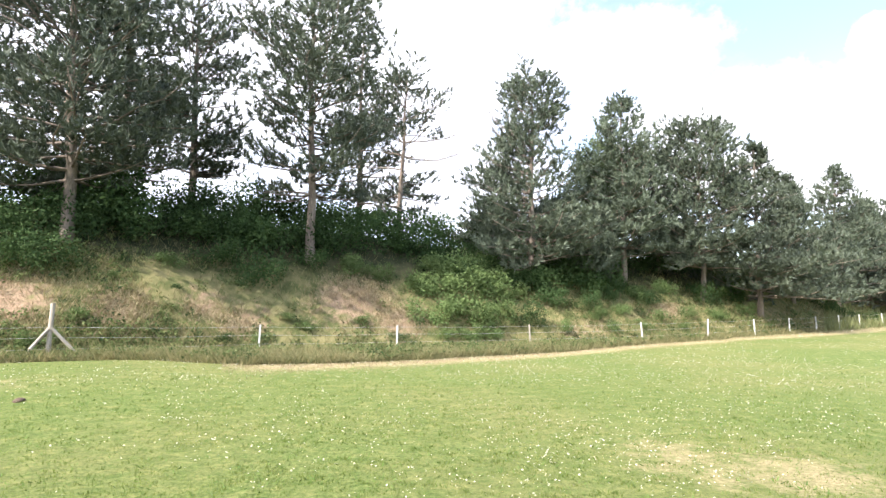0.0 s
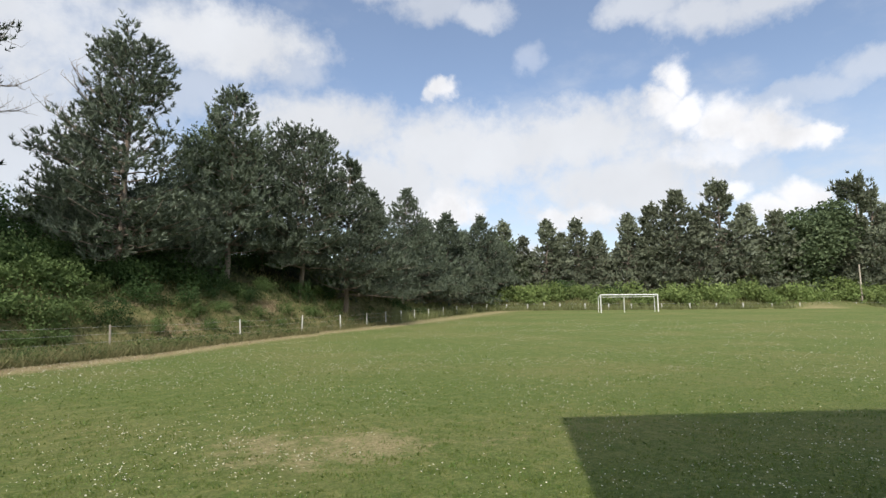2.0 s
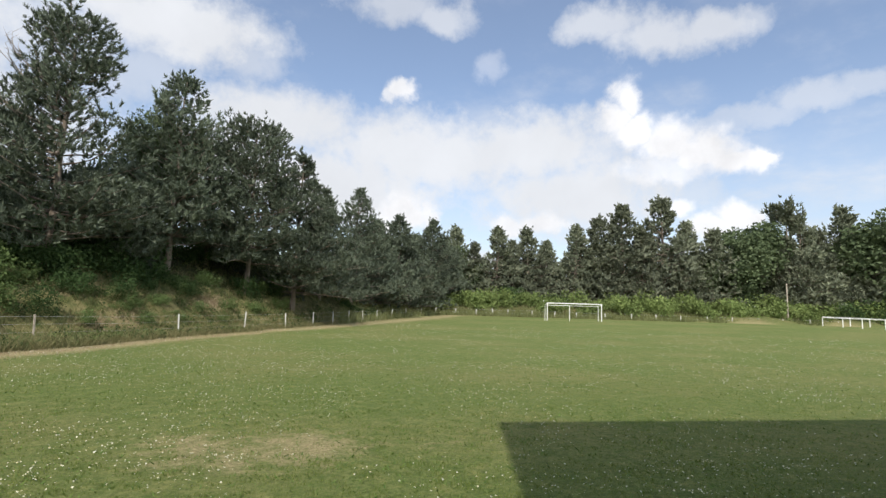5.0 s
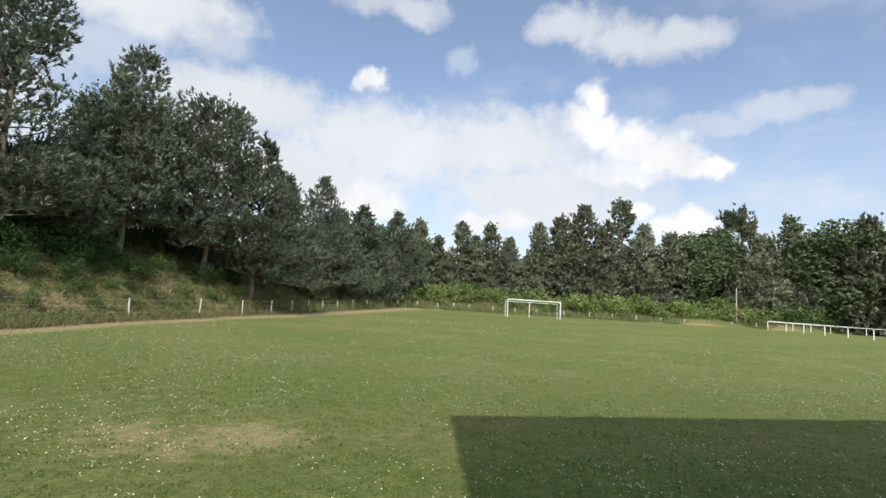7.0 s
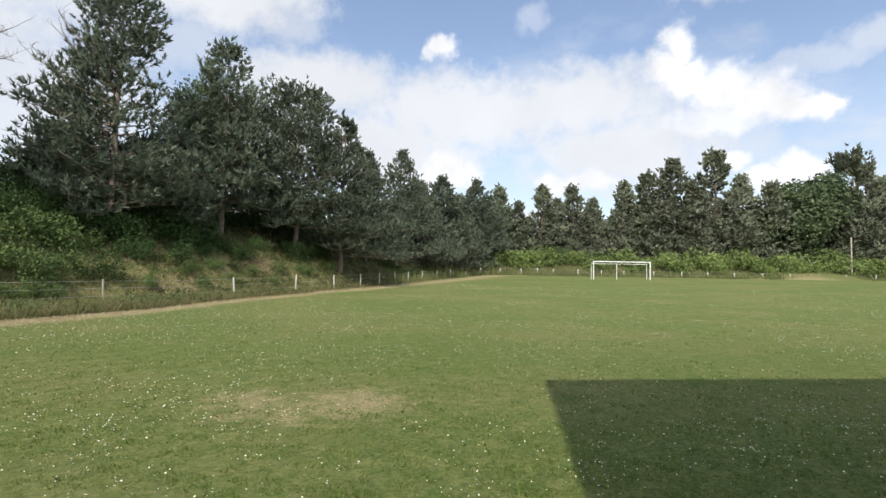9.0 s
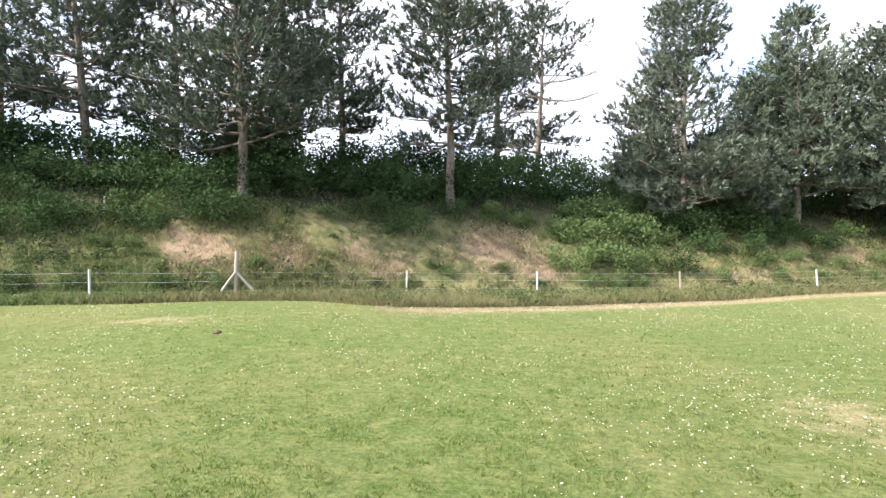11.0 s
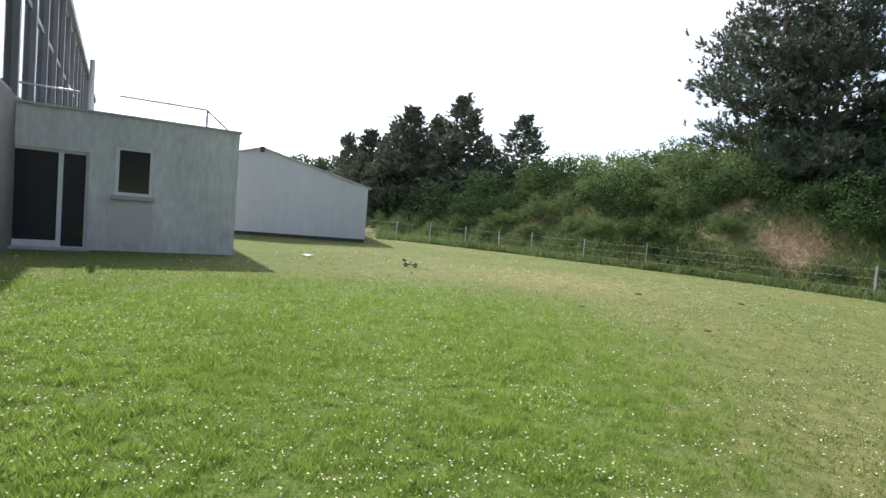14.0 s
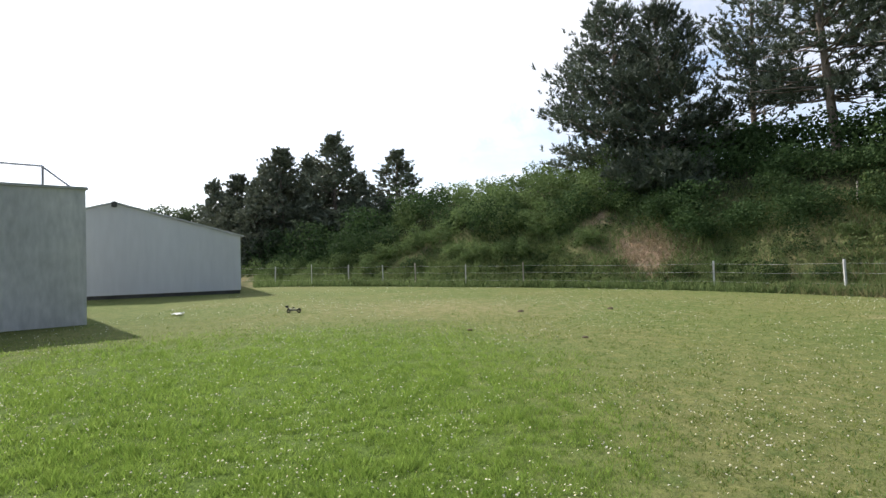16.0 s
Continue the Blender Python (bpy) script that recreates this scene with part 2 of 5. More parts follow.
COPING = material("roof_coping", (0.40, 0.41, 0.41), (0.55, 0.56, 0.56), 2.0, 0.7, 0.2)
CLAD = material("painted_metal_cladding", (0.60, 0.62, 0.64), (0.70, 0.72, 0.74), 0.5, 0.5, 0.1, 8, stretch=(1, 1, 0.2))
PLINTH = material("dark_plinth", (0.05, 0.05, 0.05), (0.11, 0.11, 0.10), 2.0, 0.9, 0.4)
ROOF = material("grey_roof_sheet", (0.22, 0.23, 0.24), (0.32, 0.33, 0.34), 1.0, 0.6, 0.2)
HALL = material("hall_concrete", (0.16, 0.155, 0.15), (0.27, 0.265, 0.25), 0.8, 0.9, 0.4, 30)
STEEL = material("galvanised_steel", (0.45, 0.46, 0.47), (0.60, 0.61, 0.62), 6.0, 0.4, metal=0.8)
WIRE = material("dull_fence_wire", (0.34, 0.34, 0.32), (0.48, 0.48, 0.46), 6.0, 0.7)
WHITE = material("white_paint", (0.66, 0.66, 0.63), (0.80, 0.80, 0.78), 5.0, 0.55, 0.15)
CONCRETE = material("pale_concrete", (0.50, 0.49, 0.45), (0.72, 0.71, 0.67), 6.0, 0.9, 0.4, 50)
TIMBER = material("grey_weathered_timber", (0.30, 0.26, 0.21), (0.50, 0.45, 0.38), 5.0, 0.9, 0.5, 40, stretch=(1, 1, 0.1))
PVC = material("white_window_frame", (0.74, 0.75, 0.75), (0.82, 0.83, 0.83), 3.0, 0.4)
RUBBER = material("black_rubber", (0.012, 0.012, 0.012), (0.03, 0.03, 0.03), 20, 0.85, 0.5)
BLACK = material("black_plastic", (0.015, 0.015, 0.016), (0.035, 0.035, 0.036), 20, 0.4)
SHELL = material("cream_body_shell", (0.55, 0.50, 0.36), (0.72, 0.68, 0.52), 9, 0.35)
DIRT = material("bare_clod", (0.06, 0.045, 0.03), (0.14, 0.10, 0.07), 9, 0.95, 0.6)
LITTER = material("white_plastic_sheet", (0.75, 0.76, 0.77), (0.85, 0.86, 0.86), 9, 0.5)
INSIDE = material("dim_interior", (0.05, 0.05, 0.05), (0.09, 0.09, 0.09), 2, 0.9)

GLASS = bpy.data.materials.new("window_glass")
GLASS.use_nodes = True
GLASS.node_tree.nodes["Principled BSDF"].inputs["Base Color"].default_value = (0.03, 0.035, 0.04, 1)
GLASS.node_tree.nodes["Principled BSDF"].inputs["Roughness"].default_value = 0.06
GLASS.node_tree.nodes["Principled BSDF"].inputs["Specular IOR Level"].default_value = 0.6


def turf():
    """The ground: mown lawn, dry patches, and the rough bank, by three vertex weights with ragged borders."""
    m = bpy.data.materials.new("turf")
    m.use_nodes = True
    nt = m.node_tree
    n, l = nt.nodes, nt.links
    bsdf = n["Principled BSDF"]
    tc = n.new("ShaderNodeTexCoord")

    def tex(scale, detail=6, rough=0.6):
        t = n.new("ShaderNodeTexNoise")
        t.inputs["Scale"].default_value, t.inputs["Detail"].default_value, t.inputs["Roughness"].default_value = scale, detail, rough
        l.new(tc.outputs["Object"], t.inputs["Vector"])
        return t.outputs["Fac"]

    def op(kind, a, b=None, c=None):
        k = n.new("ShaderNodeMath")
        k.operation = kind
        for i, v in enumerate((a, b, c)):
            if v is None:
                continue
            if isinstance(v, (int, float)):
                k.inputs[i].default_value = v
            else:
                l.new(v, k.inputs[i])
        return k.outputs[0]

    def ramp(v, lo, hi):
        k = n.new("ShaderNodeMapRange")
        k.interpolation_type = "SMOOTHSTEP"
        k.inputs["From Min"].default_value, k.inputs["From Max"].default_value = lo, hi
        l.new(v, k.inputs["Value"])
        return k.outputs["Result"]

    def blend(f, a, b):
        k = n.new("ShaderNodeMix")
        k.data_type = "RGBA"
        l.new(f, k.inputs["Factor"])
        for i, v in ((6, a), (7, b)):
            if isinstance(v, tuple):
                k.inputs[i].default_value = (*v, 1)
            else:
                l.new(v, k.inputs[i])
        return k.outputs[2]

    def weight(name):
        k = n.new("ShaderNodeAttribute")
        k.attribute_name = name
        return k.outputs["Fac"]

    broad, mid, fine = tex(0.16, 5), tex(1.3, 6), tex(22.0, 5, 0.7)
    lawn = blend(ramp(fine, 0.30, 0.72), (0.060, 0.092, 0.020), (0.160, 0.195, 0.062))
    lawn = blend(op("MULTIPLY", ramp(tex(75.0, 4, 0.7), 0.50, 0.66), 0.45), lawn, (0.205, 0.235, 0.080))
    lawn = blend(op("MULTIPLY", ramp(broad, 0.40, 0.64), 0.70), lawn, (0.185, 0.178, 0.070))
    lawn = blend(op("MULTIPLY", ramp(mid, 0.50, 0.72), 0.40), lawn, (0.075, 0.120, 0.026))
    clover = tex(3.6, 7, 0.75)
    lawn = blend(op("MULTIPLY", ramp(clover, 0.50, 0.64), 0.60), lawn, (0.060, 0.110, 0.020))
    lawn = blend(op("MULTIPLY", ramp(clover, 0.49, 0.36), 0.60), lawn, (0.225, 0.225, 0.080))
    grain = tex(15.0, 8, 0.80)
    lawn = blend(op("MULTIPLY", ramp(grain, 0.49, 0.62), 0.50), lawn, (0.042, 0.068, 0.014))
    lawn = blend(op("MULTIPLY", ramp(grain, 0.50, 0.38), 0.55), lawn, (0.195, 0.222, 0.072))
    lawn = blend(op("MULTIPLY", weight("lush"), 0.8), lawn, blend(ramp(fine, 0.30, 0.72), (0.05, 0.09, 0.014), (0.15, 0.23, 0.04)))
    straw = blend(ramp(fine, 0.3, 0.7), (0.20, 0.170, 0.085), (0.390, 0.325, 0.180))
    f = ramp(op("ADD", weight("dry"), op("MULTIPLY", op("SUBTRACT", tex(3.0, 8, 0.80), 0.5), 2.6)), 0.30, 1.05)
    lawn = blend(f, lawn, straw)
    rough_ground = blend(ramp(mid, 0.35, 0.65), (0.072, 0.088, 0.030), (0.195, 0.175, 0.080))
    # leaf litter tone, darkened further for the shade under pines and brambles
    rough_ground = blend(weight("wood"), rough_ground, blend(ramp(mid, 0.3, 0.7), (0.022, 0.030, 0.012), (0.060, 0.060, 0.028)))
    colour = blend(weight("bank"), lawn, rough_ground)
    earth = blend(ramp(fine, 0.3, 0.7), (0.17, 0.122, 0.076), (0.36, 0.255, 0.172))
    f = ramp(op("ADD", weight("bare"), op("MULTIPLY", op("SUBTRACT", tex(2.6, 7, 0.7), 0.5), 2.2)), 0.30, 0.85)
    colour = blend(f, colour, earth)
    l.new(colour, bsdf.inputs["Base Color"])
    bsdf.inputs["Roughness"].default_value = 0.95
    bsdf.inputs["Specular IOR Level"].default_value = 0.15
    bp = n.new("ShaderNodeBump")
    bp.inputs["Strength"].default_value, bp.inputs["Distance"].default_value = 0.7, 0.03
    l.new(tex(40.0, 6, 0.75), bp.inputs["Height"])
    l.new(bp.outputs[0], bsdf.inputs["Normal"])
    return m


TURF = turf()


# ---- the lie of the land ----
SIDE = [bearing(a, d) for a, d in ((150, 60), (125, 44), (112, 36.5), (104, 33.5), (100.4, 31.8), (95, 30.4), (89.6, 29.3), (84.3, 27.6), (78.2, 26.8), (69, 25.6), (60, 24.8), (49.9, 23.6), (37.8, 22.2), (20.7, 24.4), (6.9, 26.6), (-7, 30.7), (-18, 35.0), (-23.8, 39.8), (-27.7, 43.4))]
CORNER = (59.7, 64.0)
FAR_WAY = (0.866, -0.5)
LINE = SIDE + [CORNER] + [(CORNER[0] + FAR_WAY[0] * k, CORNER[1] + FAR_WAY[1] * k) for k in (40, 90, 160, 260)]
CREST_AZ = [-100, -60, -45, -38, -32, -25, -10, 20, 45, 60, 75, 86, 95, 104, 112]
CREST_H = [3.6, 3.6, 3.0, 3.2, 4.6, 6.2, 6.6, 7.2, 6.9, 6.8, 6.4, 5.4, 3.5, 1.2, 0.4]


# where the mown lawn meets the long grass: azimuth, metres
EDGE_AZ = (-25.3, -20.0, -15.0, -10.6, -5.0, -1.5, 3.0, 10.0, 15.8, 22.0, 26.5, 30.0, 33.0, 38.6, 43.0, 48.0, 54.0, 68.0, 85.0, 104.0)
EDGE_D = (38.6, 34.2, 29.8, 26.2, 23.4, 22.2, 20.4, 18.8, 17.7, 17.3, 18.3, 20.0, 20.7, 21.3, 21.6, 21.7, 22.9, 25.0, 27.2, 32.2)


def past_lawn(x, y):
    """Metres past the lawn's edge (negative on the lawn), for arrays."""
    az, r = np.degrees(np.arctan2(-x, y)), np.hypot(x, y)
    slant = np.interp(az, (-28, -10, 0, 20), (1.7, 1.5, 1.25, 1.0))
    return np.where(az < -25.3, behind(x, y) + 0.6, np.minimum((r - np.interp(az, EDGE_AZ, EDGE_D)) / slant, behind(x, y) + 9))


def behind(x, y):
    """Metres behind the fence line (negative on the field's side), for arrays."""
    x, y = np.asarray(x, float), np.asarray(y, float)
    best = np.full(x.shape, 1e9)
    sign = np.ones(x.shape)
    for (ax, ay), (bx, by) in zip(LINE, LINE[1:]):
        ux, uy = bx - ax, by - ay
        t = np.clip(((x - ax) * ux + (y - ay) * uy) / (ux * ux + uy * uy), 0, 1)
        d = np.hypot(x - ax - t * ux, y - ay - t * uy)
        s = np.where(ux * (y - ay) - uy * (x - ax) > 0, 1.0, -1.0)
        sign = np.where(d < best - 1e-9, s, sign)
        best = np.minimum(best, d)
    return best * sign


def terrain(x, y):
    x, y = np.asarray(x, float), np.asarray(y, float)
    along = np.clip(0.839 * x + 0.545 * y - 18, 0, None)
    z = 1.68 * (np.minimum(along, 66) / 59) ** 1.25
    z = z + 0.18 * np.exp(-((x + 9) ** 2 + (y - 14) ** 2) / 40)
    az = np.degrees(np.arctan2(-x, y))
    crest = np.interp(az, CREST_AZ, CREST_H) * np.clip((118 - np.abs(az)) / 8, 0, 1)
    t = np.clip((behind(x, y) - 0.5) / 11.0, 0, 1)
    return z + crest * (1 - (1 - t) ** 1.6)


# scars of bare earth on the bank: azimuth, metres behind the fence, half widths, weight
SCARS = ((41.5, 2.7, 5.0, 1.4, 0.85), (33, 2.3, 3.4, 1.0, 0.75), (11.5, 3.0, 4.2, 1.6, 0.95), (6.5, 1.9, 3.0, 1.0, 0.9), (22, 1.8, 3.0, 0.8, 0.7), (66.0, 2.2, 5.0, 1.9, 0.82), (70.5, 4.4, 1.6, 0.9, 0.7), (-13, 1.3, 3.6, 0.6, 0.6), (-20.5, 2.6, 1.8, 0.8, 0.75), (-29, 2.4, 1.6, 1.0, 0.45), (26, 2.6, 2.4, 0.8, 0.7), (-9, 3.4, 2.0, 0.8, 0.6))


def bare_weight(x, y):
    az, off = np.degrees(np.arctan2(-x, y)), behind(x, y)
    w = np.zeros(np.shape(x))
    for ca, co, wa, wo, k in SCARS:
        w = np.maximum(w, k * np.exp(-(((az - ca) / wa) ** 2 + ((off - co) / wo) ** 2)))
    return w


# worn patches on the lawn: centre, half widths, turn, weight
WORN = ((2.5, 6.9, 0.9, 0.6, -30, 1.0), (3.6, 6.2, 1.1, 0.8, -40, 0.95), (2.7, 5.8, 1.6, 0.5, -30, 0.75), (5.0, 5.2, 0.7, 0.5, -20, 0.5), (-17.0, 1.0, 9.0, 4.6, 80, 0.58), (-10.2, 10.6, 1.9, 0.9, 30, 0.8), (-14, 5.5, 3.5, 2.0, 60, 0.35), (9, 30, 9, 2.5, 30, 0.45), (62, 42, 8, 3, -30, 0.4), (0.5, 3.0, 1.2, 0.8, 10, 0.3))


def worn(x, y):
    w = np.zeros(np.shape(x))
    for cx, cy, wx, wy, turn, k in WORN:
        c, s = math.cos(radians(turn)), math.sin(radians(turn))
        u, v = (x - cx) * c + (y - cy) * s, -(x - cx) * s + (y - cy) * c
        w = np.maximum(w, k * np.exp(-((u / wx) ** 2 + (v / wy) ** 2)))
    return w


def lush_weight(x, y):
    """Longer, greener grass near the buildings."""
    az, r = np.degrees(np.arctan2(-x, y)), np.hypot(x, y)
    return np.clip((az - 62 - 2.2 * np.clip(r - 5, 0, None)) / 25, 0, 1) * np.clip((13.5 - r) / 5, 0, 1)


def height_at(x, y):
    return float(terrain(np.array([x]), np.array([y]))[0])


# ---- mesh helpers ----
def mesh(name, verts, faces, mats, index=None, smooth=False):
    me = bpy.data.meshes.new(name)
    me.from_pydata([tuple(v) for v in verts], [], faces)
    for m in (mats if isinstance(mats, (list, tuple)) else [mats]):
        me.materials.append(m)
    if index is not None:
        me.polygons.foreach_set("material_index", index)
    if smooth:
        me.polygons.foreach_set("use_smooth", [True] * len(me.polygons))
    me.update()
    return me


def tri_mesh(name, corners, mat):
    """Loose triangles from an array n x 3 x 3."""
    n = len(corners)
    me = bpy.data.meshes.new(name)
    me.vertices.add(3 * n)
    me.vertices.foreach_set("co", np.asarray(corners, np.float32).ravel())
    me.loops.add(3 * n)
    me.loops.foreach_set("vertex_index", np.arange(3 * n, dtype=np.int32))
    me.polygons.add(n)
    me.polygons.foreach_set("loop_start", np.arange(0, 3 * n, 3, dtype=np.int32))
    me.materials.append(mat)
    me.update(calc_edges=True)
    return me


def part(name, bm, mat, parent, label=""):
    me = bpy.data.meshes.new(name)
    bm.to_mesh(me)
    bm.free()
    me.materials.append(mat)
    ob = new(name, me)
    ob.parent = parent
    return tagged(ob, label)


def part_mesh(name, me, parent, label=""):
    ob = new(name, me)
    ob.parent = parent
    return tagged(ob, label)


def thing(name, m, label, category, group="", kind=""):
    ob = new(name)
    ob.matrix_world = m
    return tagged(ob, label, category, group, kind)


def box(x0, y0, z0, x1, y1, z1, bevel=0.0):
    bm = bmesh.new()
    bmesh.ops.create_cube(bm, size=1, matrix=Matrix.LocRotScale(((x0 + x1) / 2, (y0 + y1) / 2, (z0 + z1) / 2), None, (abs(x1 - x0), abs(y1 - y0), abs(z1 - z0))))
    if bevel:
        bmesh.ops.bevel(bm, geom=bm.edges[:], offset=bevel, segments=2, affect="EDGES")
    return bm


def join(*bms):
    out = bms[0]
    for b in bms[1:]:
        me = bpy.data.meshes.new("tmp")
        b.to_mesh(me)
        b.free()
        out.from_mesh(me)
        bpy.data.meshes.remove(me)
    return out


def rod(a, b, r0, r1=None, sides=10):
    a, b = Vector(a), Vector(b)
    bm = bmesh.new()
    d = b - a
    bmesh.ops.create_cone(bm, cap_ends=True, segments=sides, radius1=r0, radius2=r0 if r1 is None else r1, depth=d.length,
                          matrix=Matrix.Translation((a + b) / 2) @ d.to_track_quat("Z", "Y").to_matrix().to_4x4())
    return bm


def prism(points, z0, z1):
    bm = bmesh.new()
    lo = [bm.verts.new((x, y, z0)) for x, y in points]
    hi = [bm.verts.new((x, y, z1)) for x, y in points]
    n = len(points)
    bm.faces.new(lo[::-1])
    bm.faces.new(hi)
    for i in range(n):
        bm.faces.new((lo[i], lo[(i + 1) % n], hi[(i + 1) % n], hi[i]))
    bmesh.ops.recalc_face_normals(bm, faces=bm.faces[:])
    return bm


def tube(verts, faces, points, radii, sides):
    """Adds a tapered tube along points to two lists."""
    base = len(verts)
    n = len(points)
    for i, p in enumerate(points):
        p = Vector(p)
        d = Vector(points[min(i + 1, n - 1)]) - Vector(points[max(i - 1, 0)])
        side = d.cross(Vector((0, 0, 1))).normalized()
        if abs(d.z) > 0.5 * d.length:
            side = (Vector((1, 0, 0)) - d * (d.x / d.length_squared)).normalized()
        up = d.cross(side).normalized()
        for k in range(sides):
            a = 2 * math.pi * k / sides
            verts.append(p + (side * math.cos(a) + up * math.sin(a)) * radii[i])
    for i in range(n - 1):
        for k in range(sides):
            a, b = base + i * sides + k, base + i * sides + (k + 1) % sides
            faces.append((a, b, b + sides, a + sides))
    faces.append(tuple(base + (n - 1) * sides + k for k in range(sides)))


# ---- ground ----
def build_ground():
    azs = np.radians(np.arange(0, 360, 1.0))
    radii = np.concatenate([np.arange(0.6, 20, 0.8), np.arange(20, 56, 0.6), np.arange(56, 110, 2.0), np.geomspace(112, 2600, 26)])
    a, r = np.meshgrid(azs, radii)
    x, y = -np.sin(a) * r, np.cos(a) * r
    z = terrain(x, y)
    rough = np.clip(behind(x, y) / 2, 0, 1)
    for i in range(x.shape[0]):
        if radii[i] < 110:
            for j in range(x.shape[1]):
                q = Vector((x[i, j], y[i, j], 0))
                z[i, j] += noise.noise(q * 0.35) * 0.35 * rough[i, j] + noise.noise(q * 1.1) * 0.12 * rough[i, j]
    n, m = x.shape
    verts = [(0, 0, height_at(0, 0))] + list(zip(x.ravel().tolist(), y.ravel().tolist(), z.ravel().tolist()))
    faces = [(0, 1 + j, 1 + (j + 1) % m) for j in range(m)]
    for i in range(n - 1):
        for j in range(m):
            p, q = 1 + i * m + j, 1 + i * m + (j + 1) % m
            faces.append((p, p + m, q + m, q))
    me = mesh("ground", verts, faces, TURF, smooth=True)
    xs, ys = np.concatenate([[0], x.ravel()]), np.concatenate([[0], y.ravel()])
    off = behind(xs, ys)
    az = np.degrees(np.arctan2(-xs, ys))
    lip = past_lawn(xs, ys)
    bank = np.clip((lip + 0.2) / 0.7, 0, 1)
    # weight of the litter ground with shade in its colour, from four metres up
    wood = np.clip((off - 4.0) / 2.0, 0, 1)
    dry = worn(xs, ys)
    wide = 1.2 + 0.035 * np.clip(np.hypot(xs, ys) - 34, 0, 70)
    strip = np.exp(-((lip + 0.9 * wide) / wide) ** 2) * np.clip((25 - az) / 5, 0, 1)
    dry = np.maximum(dry, strip)
    bare = bare_weight(xs, ys)
    lush = lush_weight(xs, ys)
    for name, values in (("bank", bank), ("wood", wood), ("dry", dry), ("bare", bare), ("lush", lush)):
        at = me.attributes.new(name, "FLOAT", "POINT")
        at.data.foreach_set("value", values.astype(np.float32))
    tagged(new("ground", me), "mown green lawn with worn patches and a rough grassy bank", "ground", kind="structure")


build_ground()


# ---- buildings ----
def frame_at(origin, along):
    """Local frame: x along the wall, y into the building, z up."""
    a = Vector((*along, 0)).normalized()
    inward = Vector((a.y, -a.x, 0))
    return Matrix.Translation((*origin, 0)) @ Matrix((a, inward, Vector((0, 0, 1)))).transposed().to_4x4()


def annex():
    """Flat-roofed rendered annex with a sliding door, a window and a roof rail."""
    h = thing("annex_building", Matrix.Rotation(radians(0.95), 4, "Z") @ frame_at((-14.5, -8.1), (0.62, -0.784)), "low flat-roofed annex with stained white render on the lawn", "building")
    L, D, H, T = 5.5, 6.0, 3.46, 0.28
    wx0, wx1, wz0, wz1 = 2.12, 2.98, 1.46, 2.71
    dx0, dx1, dz1 = 3.55, 5.15, 2.46
    bm = bmesh.new()
    xs, zs = (0, wx0, wx1, dx0, dx1, L), (-0.3, wz0, dz1, wz1, H)
    grid = {}

    def corner(i, y, k):
        if (i, y, k) not in grid:
            grid[i, y, k] = bm.verts.new((xs[i], y, zs[k]))
        return grid[i, y, k]

    def solid(i, k):
        return 0 <= i < 5 and 0 <= k < 4 and not (i == 1 and k in (1, 2)) and not (i == 3 and k in (0, 1))

    for i in range(5):
        for k in range(4):
            if not solid(i, k):
                continue
            for y in (0, T):
                bm.faces.new([corner(i, y, k), corner(i + 1, y, k), corner(i + 1, y, k + 1), corner(i, y, k + 1)])
            for di, dk, e in ((-1, 0, ((i, k), (i, k + 1))), (1, 0, ((i + 1, k), (i + 1, k + 1))), (0, -1, ((i, k), (i + 1, k))), (0, 1, ((i, k + 1), (i + 1, k + 1)))):
                if not solid(i + di, k + dk):
                    (a0, b0), (a1, b1) = e
                    bm.faces.new([corner(a0, 0, b0), corner(a1, 0, b1), corner(a1, T, b1), corner(a0, T, b0)])
    bmesh.ops.recalc_face_normals(bm, faces=bm.faces[:])
    part("front_wall", bm, RENDER, h, "white render streaked with grey stains")
    part("side_wall", box(0, T, -0.3, T, D, H), RENDER, h)
    part("side_wall", box(L - T, T, -0.3, L, D, H), RENDER, h)
    part("back_wall", box(T, D - T, -0.3, L - T, D, H), RENDER, h)
    part("floor_slab", box(T, T, -0.3, L - T, D - T, 0.04), INSIDE, h)
    part("roof_slab", box(T, T, H - 0.3, L - T, D - T, H - 0.06), ROOF, h)
    c = 0.05
    part("coping", join(box(-c, -c, H, L + c, T + c, H + 0.07, 0.01), box(-c, T + c, H, T + c, D + c, H + 0.07, 0.01), box(L - T - c, T + c, H, L + c, D + c, H + 0.07, 0.01)), COPING, h, "grey coping along the roof edge")
    part("render_patch", box(wx0 - 0.02, -0.008, 0.25, wx1 + 0.05, 0.0, wz0 - 0.12), RENDER_NEW, h, "paler repaired render below the window")
    w = part("window", join(box(wx0, 0.03, wz0, wx0 + 0.08, 0.15, wz1), box(wx1 - 0.08, 0.03, wz0, wx1, 0.15, wz1), box(wx0 + 0.08, 0.03, wz0, wx1 - 0.08, 0.15, wz0 + 0.08), box(wx0 + 0.08, 0.03, wz1 - 0.08, wx1 - 0.08, 0.15, wz1)), PVC, h, "white window frame")
    part("pane", box(wx0 + 0.08, 0.09, wz0 + 0.08, wx1 - 0.08, 0.11, wz1 - 0.08), GLASS, w, "dark window glass")
    part("sill", box(wx0 - 0.08, -0.09, wz0 - 0.11, wx1 + 0.08, 0.03, wz0, 0.012), COPING, h, "grey concrete window sill")
    dm = 4.14
